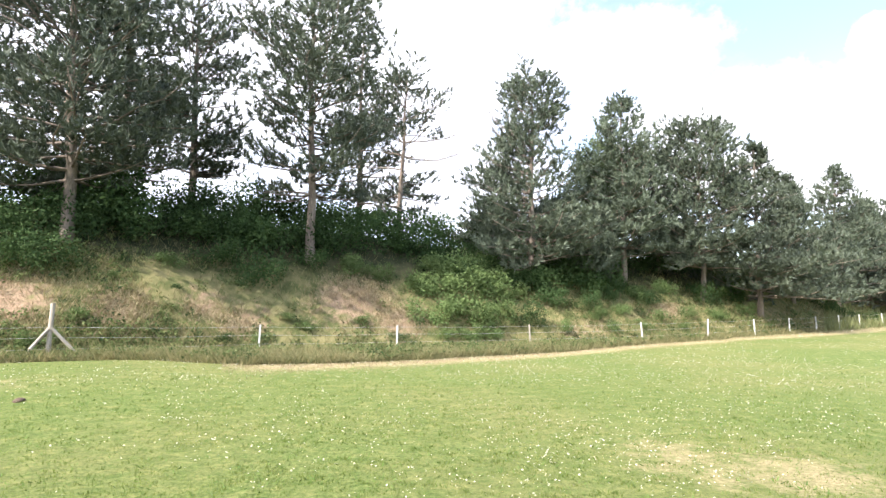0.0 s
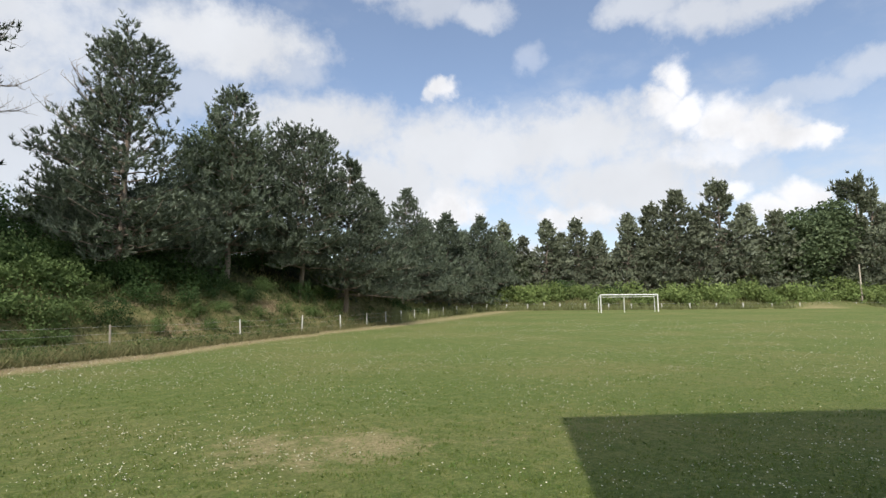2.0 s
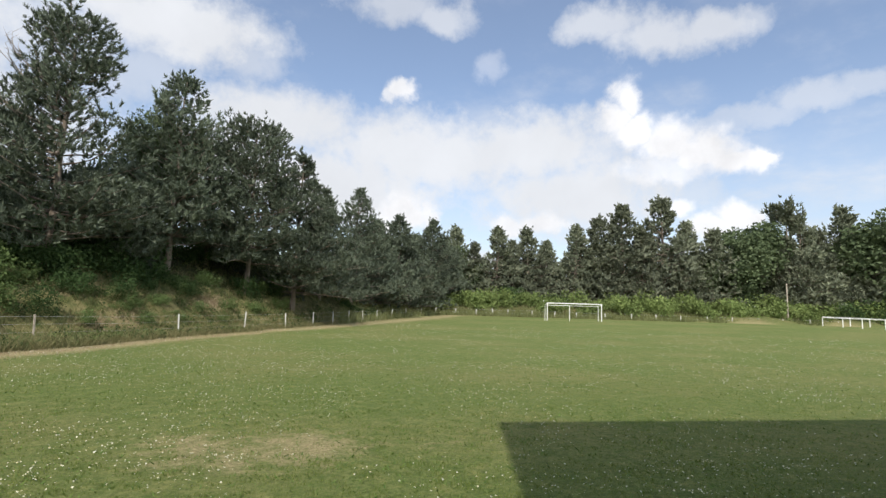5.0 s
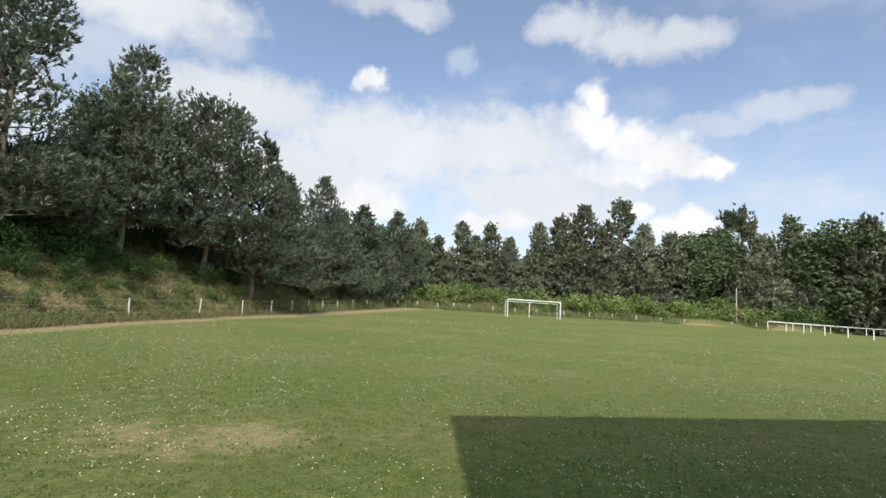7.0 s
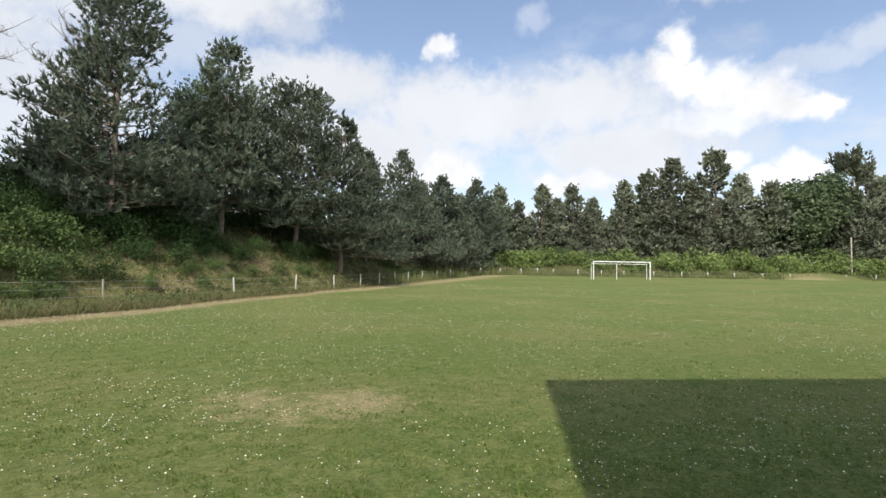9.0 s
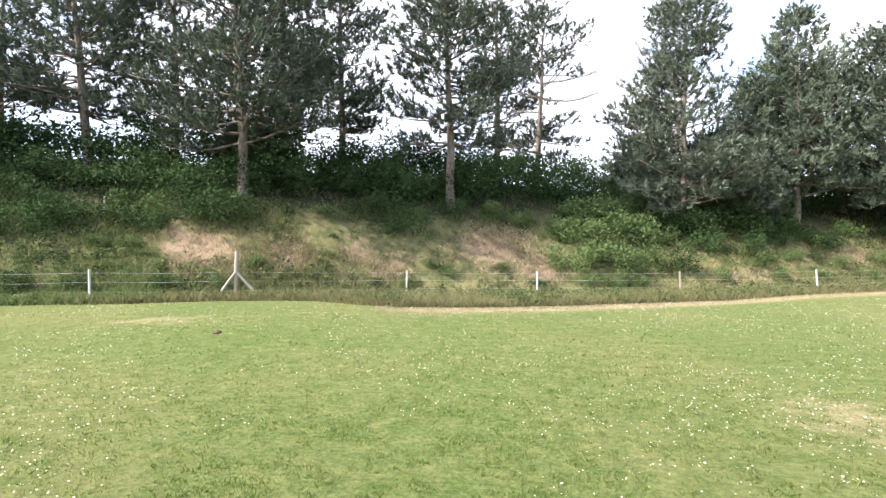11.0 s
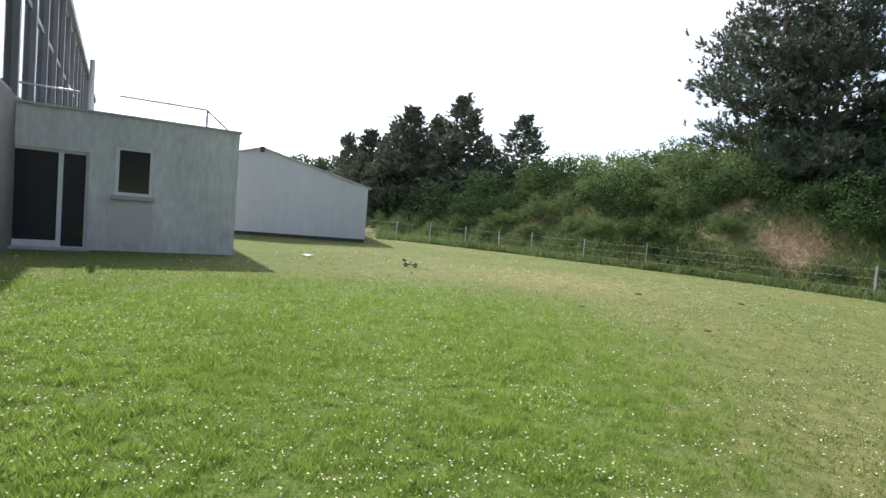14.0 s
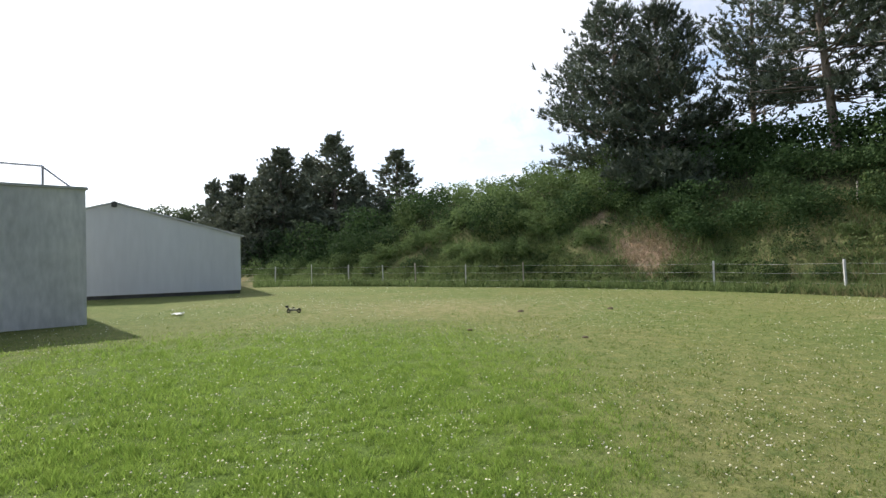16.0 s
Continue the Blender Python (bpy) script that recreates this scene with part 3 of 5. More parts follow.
    d = part("sliding_door", join(box(dx0, 0.08, 0.04, dx0 + 0.07, 0.18, dz1), box(dx1 - 0.07, 0.08, 0.04, dx1, 0.18, dz1), box(dx0 + 0.07, 0.08, dz1 - 0.07, dx1 - 0.07, 0.18, dz1), box(dx0 + 0.07, 0.08, 0.0, dx1 - 0.07, 0.18, 0.06), box(dm - 0.05, 0.07, 0.06, dm + 0.05, 0.15, dz1 - 0.07), box(dm + 0.05, 0.09, 0.06, dx1 - 0.07, 0.15, 0.20)), PVC, h, "white sliding door frame standing ajar")
    part("pane", box(dm + 0.05, 0.11, 0.20, dx1 - 0.07, 0.13, dz1 - 0.07), GLASS, d, "dark door glass")
    part("door_leaf", join(box(dx0 + 0.07, 0.155, 0.06, dx0 + 0.13, 0.20, dz1 - 0.07), box(dx0 + 0.13, 0.165, 0.06, dm, 0.185, dz1 - 0.07)), GLASS, d)
    part("step", box(dx0 - 0.1, -0.45, -0.2, dx1 + 0.1, -0.001, 0.05, 0.015), COPING, h, "low concrete door step")
    y = 1.3
    r = part("roof_rail", join(rod((0.75, y, H + 0.72), (3.0, y, H + 0.72), 0.03), rod((0.75, y, H - 0.08), (0.75, y, H + 0.72), 0.03)), STEEL, h, "thin steel roof rail")
    part("brace", rod((0.05, y - 0.25, H + 0.07), (0.75, y, H + 0.70), 0.026), STEEL, r)
    part("balcony_rail", join(rod((3.9, 1.0, H + 0.62), (5.35, 1.0, H + 0.62), 0.028), rod((3.95, 1.0, H - 0.08), (3.95, 1.0, H + 0.62), 0.022), rod((5.3, 1.0, H - 0.08), (5.3, 1.0, H + 0.62), 0.022)), STEEL, h)
    part("vent_pipe", rod((3.62, 0.75, H - 0.08), (3.62, 0.75, H + 1.45), 0.065), WHITE, h, "white vent pipe on the roof")


def shed():
    """Long white gabled store shed."""
    h = thing("store_shed", Matrix.Rotation(radians(0.55), 4, "Z") @ frame_at((-26.2, -7.85), (0.42, -0.907)), "long white metal-clad shed with a low gable roof", "shed")
    W, R, E, D = 10.2, 4.10, 2.70, 16.0
    prof = [(0, 0.16), (W, 0.16), (W, E), (W / 2, R), (0, E)]

    def gable(y0, y1, z_low):
        bm = bmesh.new()
        a = [bm.verts.new((x, y0, max(z, z_low))) for x, z in prof]
        b = [bm.verts.new((x, y1, max(z, z_low))) for x, z in prof]
        bm.faces.new(a)
        bm.faces.new(b[::-1])
        for i in range(5):
            bm.faces.new((a[i], b[i], b[(i + 1) % 5], a[(i + 1) % 5]))
        bmesh.ops.recalc_face_normals(bm, faces=bm.faces[:])
        return bm

    part("gable_wall", gable(0, 0.15, 0.16), CLAD, h, "white ribbed metal cladding")
    part("back_wall", gable(D - 0.15, D, 0.16), CLAD, h)
    part("side_wall", box(0, 0.15, 0.16, 0.15, D - 0.15, E), CLAD, h)
    part("side_wall", box(W - 0.15, 0.15, 0.16, W, D - 0.15, E), CLAD, h)
    ribs = [box(x, -0.012, 0.16, x + 0.03, 0.0, E + (R - E) * (1 - abs(2 * x / W - 1)) - 0.06) for x in np.arange(0.25, W - 0.1, 0.5)]
    part("cladding_ribs", join(*ribs), CLAD, h)
    part("plinth", join(box(0.03, 0.03, -0.4, W - 0.03, 0.2, 0.16), box(0.03, 0.2, -0.4, 0.2, D - 0.2, 0.16), box(W - 0.2, 0.2, -0.4, W - 0.03, D - 0.2, 0.16)), PLINTH, h, "dark concrete plinth")
    for s in (0, 1):
        bm = bmesh.new()
        x0, x1 = (-0.15, W / 2) if s == 0 else (W + 0.15, W / 2)
        drop = 0.15 * (R - E) / (W / 2)
        pts = [(x0, E - drop), (x1, R), (x1, R + 0.08), (x0, E - drop + 0.08)]
        a = [bm.verts.new((x, -0.08, z + 0.004)) for x, z in pts]
        b = [bm.verts.new((x, D + 0.08, z + 0.004)) for x, z in pts]
        bm.faces.new(a)
        bm.faces.new(b[::-1])
        for i in range(4):
            bm.faces.new((a[i], b[i], b[(i + 1) % 4], a[(i + 1) % 4]))
        bmesh.ops.recalc_face_normals(bm, faces=bm.faces[:])
        part("roof_slope", bm, COPING, h, "pale sheet roof")
    part("ridge_lamp", join(box(W / 2 - 0.10, -0.26, R - 0.16, W / 2 + 0.10, -0.08, R + 0.08, 0.02), box(W / 2 - 0.03, -0.09, R - 0.1, W / 2 + 0.03, 0.0, R - 0.04)), PLINTH, h, "small dark lamp under the ridge")


def hall():
    """Tall sports hall: a glazed side wall over the annex and a wing near the viewer."""
    P1, J, K = (-44.4, -40.4), (-2.4, -4.83), (0.055, -0.744)
    K2 = (K[0] + 0.839 * 23, K[1] - 0.545 * 23)
    h = thing("sports_hall", Matrix.Identity(4), "tall grey sports hall with a glazed upper side wall", "building")
    part("hall_body", prism([P1, (-34.0, -53.0), (9.0, -18.0), J], -0.4, 3.6), HALL, h)
    part("wing", prism([K, J, (9.5, -19.0), K2], -0.4, 8.58), HALL, h, "plain grey end wing")
    along = Vector((J[0] - P1[0], J[1] - P1[1], 0))
    n = along.length
    u = along.normalized()
    inn = Vector((u.y, -u.x, 0))
    m = Matrix.Translation((*P1, 0)) @ Matrix((u, inn, Vector((0, 0, 1)))).transposed().to_4x4()

    def at(bm):
        bmesh.ops.transform(bm, matrix=m, verts=bm.verts[:])
        return bm

    # the glazed storey: columns, rails, panes
    bays, top = 19, 9.36
    step = (n - 0.4) / bays
    for i in range(bays + 1):
        x = 0.1 + i * step
        part("column", at(box(x, 0.0, 3.6, x + 0.22, 0.30, top)), ROOF, h, "grey steel column")
        if i < bays:
            win = part("window", at(box(x + 0.22, 0.1, 6.4, x + step, 0.2, 6.55)), ROOF, h, "grey window rails")
            part("lower_rail", at(box(x + 0.22, 0.1, 3.6, x + step, 0.2, 3.75)), ROOF, win)
            part("upper_rail", at(box(x + 0.22, 0.1, top - 0.15, x + step, 0.2, top)), ROOF, win)
            part("pane", at(box(x + 0.22, 0.14, 3.75, x + step, 0.16, 6.4)), GLASS, win)
            part("pane", at(box(x + 0.22, 0.14, 6.55, x + step, 0.16, top - 0.15)), GLASS, win)
    part("roof", at(box(-0.3, -0.12, top, n, 15, 9.76, 0.02)), ROOF, h, "flat grey roof slab")
    part("back_panels", at(box(0.3, 5.0, 3.6, n - 0.3, 5.2, top)), HALL, h)


annex()
shed()
hall()


# ---- fences, goal, pitch rail ----
def fence_post(height, lean_x, lean_y, mat=CONCRETE):
    bm = box(-0.036, -0.036, -0.35, 0.036, 0.036, height, 0.01)
    for v in bm.verts:
        v.co.x += lean_x * max(v.co.z, 0)
        v.co.y += lean_y * max(v.co.z, 0)
    return bm


SIDE_POSTS = (108.0, 104.0, 100.4, 96.6, 93.0, 89.6, 84.3, 78.2, 60.0, 49.9, 20.7, 6.9, -7.0, -18.0, -23.8, -27.7, -30.4, -32.4, -34.0, -35.4, -36.9, -38.4, -39.9, -41.5)


def on_line(az):
    """Where the bearing az meets the fence line."""
    dx, dy = bearing(az, 1)
    best = None
    for (ax, ay), (bx, by) in zip(LINE, LINE[1:]):
        ux, uy = bx - ax, by - ay
        det = dx * -uy + dy * ux
        if abs(det) < 1e-9:
            continue
        r = (ax * -uy + ay * ux) / det
        t = (dx * ay - dy * ax) / det
        if r > 0 and -1e-6 <= t <= 1 + 1e-6 and (best is None or r < best):
            best = r
    return bearing(az, best)


def side_fence():
    rng = random.Random(5)
    f = thing("wire_fence", Matrix.Identity(4), "wire fence on slim white posts below the bank", "fence")
    spots = []
    for az in SIDE_POSTS:
        x, y = on_line(az)
        z = height_at(x, y)
        spots.append((az, x, y, z))
        lx, ly = rng.uniform(-0.05, 0.05), rng.uniform(-0.05, 0.05)
        if az == -18.0:
            lx, ly = -0.10, 0.02
        bm = fence_post(1.16 + rng.uniform(-0.04, 0.08), lx, ly)
        if az > 62:
            bmesh.ops.scale(bm, vec=(0.8, 0.8, 1), verts=bm.verts[:])
        bmesh.ops.transform(bm, matrix=pose(x, y, z, 0, 0, rng.uniform(0, 90)), verts=bm.verts[:])
        dull = az in (78.2, 89.6, -7.0)
        part("post", bm, TIMBER if dull else CONCRETE, f, "grey leaning fence post" if dull else "white concrete fence post")
    bx, by = on_line(37.8)
    spots.append((37.8, bx, by, height_at(bx, by)))
    spots.sort(reverse=True)
    for h in (0.35, 0.72, 1.06):
        verts, faces, line = [], [], []
        for (_, x0, y0, z0), (_, x1, y1, z1) in zip(spots, spots[1:]):
            line += [(x0, y0, z0 + h), ((x0 + x1) / 2, (y0 + y1) / 2, (z0 + z1) / 2 + h - 0.04)]
        line.append((x1, y1, z1 + h))
        tube(verts, faces, line, [0.0045] * len(line), 4)
        part_mesh("wire", mesh("wire", verts, faces, WIRE, smooth=True), f, "thin galvanised fence wire")


def brace_post():
    x, y = on_line(37.8)
    z = height_at(x, y)
    p = thing("braced_fence_post", pose(x, y, z, 0, 0, 37.8), "grey timber strainer post with two slanted braces", "post")
    part("post", rod((0, 0, -0.3), (0.02, 0, 1.86), 0.075, 0.068, 12), TIMBER, p)
    part("brace", rod((-0.80, -0.14, -0.12), (-0.03, -0.05, 1.02), 0.055, 0.05), TIMBER, p)
    part("brace", rod((1.00, -0.10, -0.06), (0.05, -0.05, 1.02), 0.055, 0.05), TIMBER, p)


def far_fence():
    rng = random.Random(8)
    f = thing("far_fence", Matrix.Identity(4), "low white post fence along the far end of the pitch", "fence")
    spots = []
    for az in (-43.0, -45.1, -47.3, -49.0, -50.6, -53.1, -55.4, -57.6, -60.4, -62.9, -65.2, -67.4, -69.7, -71.8, -73.9, -75.8, -77.8, -79.8, -81.9, -84.2, -86.8, -89.6, -92.5):
        x, y = on_line(az)
        z = height_at(x, y)
        spots.append((x, y, z))
        bm = fence_post(1.2 + rng.uniform(-0.1, 0.1), rng.uniform(-0.04, 0.04), 0)
        bmesh.ops.scale(bm, vec=(2.0, 2.0, 1), verts=bm.verts[:])
        bmesh.ops.transform(bm, matrix=pose(x, y, z), verts=bm.verts[:])
        part("post", bm, CONCRETE, f)
    for h in (0.6, 1.1):
        verts, faces = [], []
        tube(verts, faces, [(x, y, z + h) for x, y, z in spots], [0.008] * len(spots), 4)
        part_mesh("wire", mesh("wire", verts, faces, STEEL), f)


def goal():
    a, b = Vector(bearing(-54.65, 72.5)), Vector(bearing(-60.05, 74.5))
    w = (b - a).length
    base = [height_at(*a), height_at(*b)]
    ang = math.degrees(math.atan2(b.y - a.y, b.x - a.x))
    g = thing("football_goal", pose(a.x, a.y, base[0], 0, 0, ang), "white metal football goal frame without a net", "goal")
    t, H, dz = 0.065, 2.32, base[1] - base[0]
    part("upright", rod((0, 0, -0.2), (0, 0, H), t, sides=14), WHITE, g)
    part("upright", rod((w, 0, dz - 0.2), (w, 0, H), t, sides=14), WHITE, g)
    part("crossbar", rod((-t, 0, H), (w + t, 0, H), t, sides=14), WHITE, g)
    for x in (0.0, w):
        part("stay", rod((x, 0.06, H - 0.02), (x, 1.3, H - 0.25), 0.035), WHITE, g)
        part("back_post", rod((x, 1.3, -0.1), (x, 1.3, H - 0.22), 0.035), WHITE, g)
    part("back_post", rod((w * 0.46, 1.3, -0.1), (w * 0.46, 1.3, H - 0.22), 0.05), WHITE, g)
    part("back_bar", rod((0, 1.3, H - 0.24), (w, 1.3, H - 0.24), 0.03), WHITE, g)


def pitch_rail():
    r = thing("pitch_railing", Matrix.Identity(4), "white tubular spectator railing round the pitch corner", "railing")
    near = [bearing(a, d) for a, d in ((-78.7, 90), (-80.1, 87.5), (-81.4, 85.5), (-82.9, 83.5), (-84.5, 81.5), (-86.2, 79.5), (-88.0, 77.5), (-90.0, 75.5), (-92.2, 73.5), (-94.6, 71.5))]
    far = [bearing(a, d) for a, d in ((-78.7, 90), (-80.6, 97), (-81.9, 101), (-83.3, 105), (-85.7, 112), (-87.0, 116), (-89.0, 121), (-91, 126), (-93, 131))]
    for line, h in ((near, 1.25), (far, 1.15)):
        spots = [(x, y, height_at(x, y)) for x, y in line]
        for i, (x, y, z) in enumerate(spots):
            if line is far and i == 0:
                continue
            part("post", rod((x, y, z - 0.2), (x, y, z + h), 0.06), WHITE, r)
        verts, faces = [], []
        tube(verts, faces, [(x, y, z + h) for x, y, z in spots], [0.05] * len(spots), 8)
        part_mesh("top_rail", mesh("top_rail", verts, faces, WHITE, smooth=True), r)


side_fence()
brace_post()
far_fence()
goal()
pitch_rail()


# ---- pines ----
def limb_path(rng, start, az, length, rise, n=5):
    pts = [Vector(start)]
    d = Vector((math.cos(az), math.sin(az), rise))
    for _ in range(n):
        d = d + Vector((rng.uniform(-0.25, 0.25), rng.uniform(-0.25, 0.25), rng.uniform(-0.10, 0.22)))
        pts.append(pts[-1] + d.normalized() * (length / n))
    return pts


CROWNS = {
    "dome": ((0, 0.70), (0.12, 1.0), (0.45, 0.98), (0.70, 0.84), (0.88, 0.62), (1, 0.25)),
    "head": ((0, 0.85), (0.18, 1.0), (0.42, 0.95), (0.56, 0.60), (0.76, 0.58), (0.92, 0.46), (1, 0.20)),
    "knob": ((0, 0.80), (0.20, 1.0), (0.55, 0.92), (0.70, 0.48), (0.86, 0.30), (1, 0.10)),
    "spire": ((0, 0.95), (0.12, 1.0), (0.40, 0.78), (0.68, 0.44), (0.86, 0.20), (1, 0.04)),
    "cone": ((0, 0.80), (0.15, 1.0), (0.45, 0.82), (0.75, 0.50), (0.92, 0.28), (1, 0.12)),
    "flat": ((0, 0.30), (0.40, 0.90), (0.70, 1.0), (1, 0.55)),
}


def needles(rng, centres, ways, sizes, per, width):
    """Bottle-brush tufts: needles fanning out of each shoot along its way."""
    c = np.repeat(np.asarray(centres, float), per, axis=0)
    w = np.repeat(np.asarray(ways, float), per, axis=0)
    s = np.repeat(np.asarray(sizes, float), per)[:, None]
    n = len(c)
    t = rng.random((n, 1))
    out = rng.normal(size=(n, 3))
    out -= w * (out * w).sum(1, keepdims=True)
    out /= np.linalg.norm(out, axis=1)[:, None]
    p = c + w * s * (t * 0.9 - 0.35)
    d = w * (0.25 + 0.9 * t) + out * (1.05 - 0.6 * t) + np.array([0, 0, 0.18])
    d /= np.linalg.norm(d, axis=1)[:, None]
    side = np.cross(d, rng.normal(size=(n, 3)))
    side /= np.linalg.norm(side, axis=1)[:, None]
    ln = s * rng.uniform(0.55, 1.0, (n, 1))
    wd = width * rng.uniform(0.6, 1.4, (n, 1))
    return np.stack([p - side * wd, p + side * wd, p + d * ln], axis=1)


def pine_meshes(seed, h, r, bare, limbs, per, tuft, width, bend=0.4, open_top=0.0, mat=None, crown="spire", twigs=6, gap=0.5):
    """Trunk-and-limbs mesh and crown mesh of one pine, h high, r wide, bare up to that share of its height."""
    rng = random.Random(seed)
    nrng = np.random.default_rng(seed)
    verts, faces = [], []
    k = 9
    wob = [Vector((0, 0, 0))]
    for i in range(1, k + 1):
        wob.append(wob[-1] + Vector((rng.uniform(-1, 1), rng.uniform(-1, 1), 0)) * bend / k * 2)
    axis = [Vector((w.x, w.y, -0.5 + (h + 0.2) * i / k)) for i, w in enumerate(wob)]
    girth = 0.012 * h + 0.05
    tube(verts, faces, axis, [girth * (1.25 if i == 0 else 1) * (1 - 0.93 * (i / k) ** 1.1) + 0.012 for i in range(k + 1)], 8)
    steps, widths = zip(*CROWNS[crown])

    def on_axis(u):
        f = u * k
        i = min(int(f), k - 1)
        return axis[i].lerp(axis[i + 1], f - i)

    # each side of the tree has its own fullness
    lobes = [(rng.uniform(0, 6.283), rng.uniform(0.1, 0.9), rng.uniform(-0.30, 0.26)) for _ in range(7)]
    centres, ways, sizes = [], [], []

    def shoot(p, way, s):
        centres.append(tuple(p))
        ways.append(tuple(way.normalized()))
        sizes.append(s)

    whorls = max(5, limbs // 5)
    for j in range(limbs):
        ring = (j % whorls + rng.uniform(-0.22, 0.22)) / whorls
        rel = min(max(ring, 0.0), 0.985)
        u = bare + (1 - bare) * rel
        az = rng.uniform(0, 6.283)
        full = 1 + sum(a * math.exp(-((rel - q) / 0.22) ** 2) * max(0.0, math.cos(az - o)) for o, q, a in lobes)
        reach = max(0.3, r * float(np.interp(rel, steps, widths)) * rng.uniform(0.70, 1.12) * full)
        rise = -0.10 + 0.55 * rel
        path = limb_path(rng, on_axis(u), az, reach, rise)
        tube(verts, faces, path, [girth * 0.30 * (1 - rel * 0.6) * (1 - 0.85 * i / 5) + 0.008 for i in range(6)], 3)
        if rng.random() < open_top:
            continue
        fresh = tuft * rng.uniform(0.85, 1.15) * (1 - 0.25 * rel)
        end = (path[5] - path[4]).normalized()
        shoot(path[5], end + Vector((0, 0, 0.35)), fresh)
        for q in range(twigs):
            f = 0.6 + 4.35 * ((q + rng.random()) / twigs) ** 0.8
            i = min(int(f), 4)
            root = path[i].lerp(path[i + 1], f - i)
            way = (path[i + 1] - path[i]).normalized()
            side = Vector((-way.y, way.x, 0)).normalized() * (1 if q % 2 else -1)
            d = (way * rng.uniform(0.35, 0.9) + side * rng.uniform(0.5, 1.0) + Vector((0, 0, rng.uniform(-0.05, 0.40)))).normalized()
            long = (0.20 + 0.30 * (5 - f) / 3.4) * reach * rng.uniform(0.5, 1.15)
            m = max(1, int(long / gap + 0.6))
            for b in range(m):
                p = root + d * (long * (b + 1) / m) + Vector((rng.gauss(0, 0.5), rng.gauss(0, 0.5), abs(rng.gauss(0, 0.6)))) * tuft
                shoot(p, d + Vector((rng.gauss(0, 0.35), rng.gauss(0, 0.35), 0.60 + rng.gauss(0, 0.2))), fresh * rng.uniform(0.75, 1.15))
    cap = r * widths[-1] * 1.1 + 0.12
    for i in range(int(5 + 60 * widths[-1])):
        a, q = rng.uniform(0, 6.283), rng.random() ** 0.6
        shoot(axis[-1] + Vector((math.cos(a) * cap * q, math.sin(a) * cap * q, 0.10 - 0.9 * q * q * cap - rng.uniform(0, 0.5))), Vector((math.cos(a) * q, math.sin(a) * q, 1)), tuft * rng.uniform(0.75, 1.05))
    tris = needles(nrng, centres, ways, sizes, per, width)
    return mesh("trunk", verts, faces, BARK, smooth=True), tri_mesh("crown", tris, mat or NEEDLE)


def leaf_crown(nrng, blobs, per, leaf):
    """Pointed leaves, two triangles each, on the shells of some blobs (x, y, z, r)."""
    out = []
    for x, y, z, r in blobs:
        n = per
        v = nrng.normal(size=(n, 3))
        v /= np.linalg.norm(v, axis=1)[:, None]
        p = np.array([x, y, z]) + v * r * nrng.uniform(0.55, 1.1, (n, 1)) * np.array([1, 1, 0.85])
        d = nrng.normal(size=(n, 3)) + v * 0.7
        d /= np.linalg.norm(d, axis=1)[:, None]
        s = np.cross(d, v + nrng.normal(size=(n, 3)) * 0.4)
        s /= np.linalg.norm(s, axis=1)[:, None]
        ln, wd = leaf * nrng.uniform(0.7, 1.4, (n, 1)), leaf * 0.36 * nrng.uniform(0.7, 1.3, (n, 1))
        mid = p + d * ln * 0.5
        a = np.stack([p, mid + s * wd, p + d * ln], axis=1)
        b = np.stack([p, p + d * ln, mid - s * wd], axis=1)
        out += [a, b]
    return np.concatenate(out)


def broadleaf_meshes(seed, h, r, leaf=0.22, per=700, mat=None, low=0.42, count=16):
    rng = random.Random(seed)
    nrng = np.random.default_rng(seed)
    verts, faces = [], []
    girth = 0.02 * h + 0.03
    tube(verts, faces, [(0, 0, -0.5), (0.1, 0, h * 0.25), (0.0, 0.15, h * 0.5), (0.1, 0.1, h * 0.85)], [girth * 1.2, girth, girth * 0.6, 0.03], 8)
    blobs = []
    for i in range(count):
        az = rng.uniform(0, 2 * math.pi)
        u = rng.uniform(0.0, 1.0)
        z = h * (low + (0.92 - low) * u)
        d = r * rng.uniform(0.25, 0.85) * math.sqrt(max(0.15, 1 - (u - 0.3) ** 2 * 1.6))
        c = Vector((math.cos(az) * d, math.sin(az) * d, z))
        tube(verts, faces, [(0, 0.1, h * (0.25 + 0.3 * u)), c * 0.5 + Vector((0, 0, z * 0.4)), c], [girth * 0.5, girth * 0.3, 0.02], 4)
        blobs.append((c.x, c.y, c.z, r * rng.uniform(0.28, 0.45)))
    return mesh("trunk", verts, faces, BARK, smooth=True), tri_mesh("crown", leaf_crown(nrng, blobs, per, leaf), mat or LEAF_OAK)


def plant(name, meshes, m, label, category="tree", group=""):
    t = thing(name, m, label, category, group)
    part_mesh("trunk", meshes[0], t)
    part_mesh("crown", meshes[1], t)
    return t


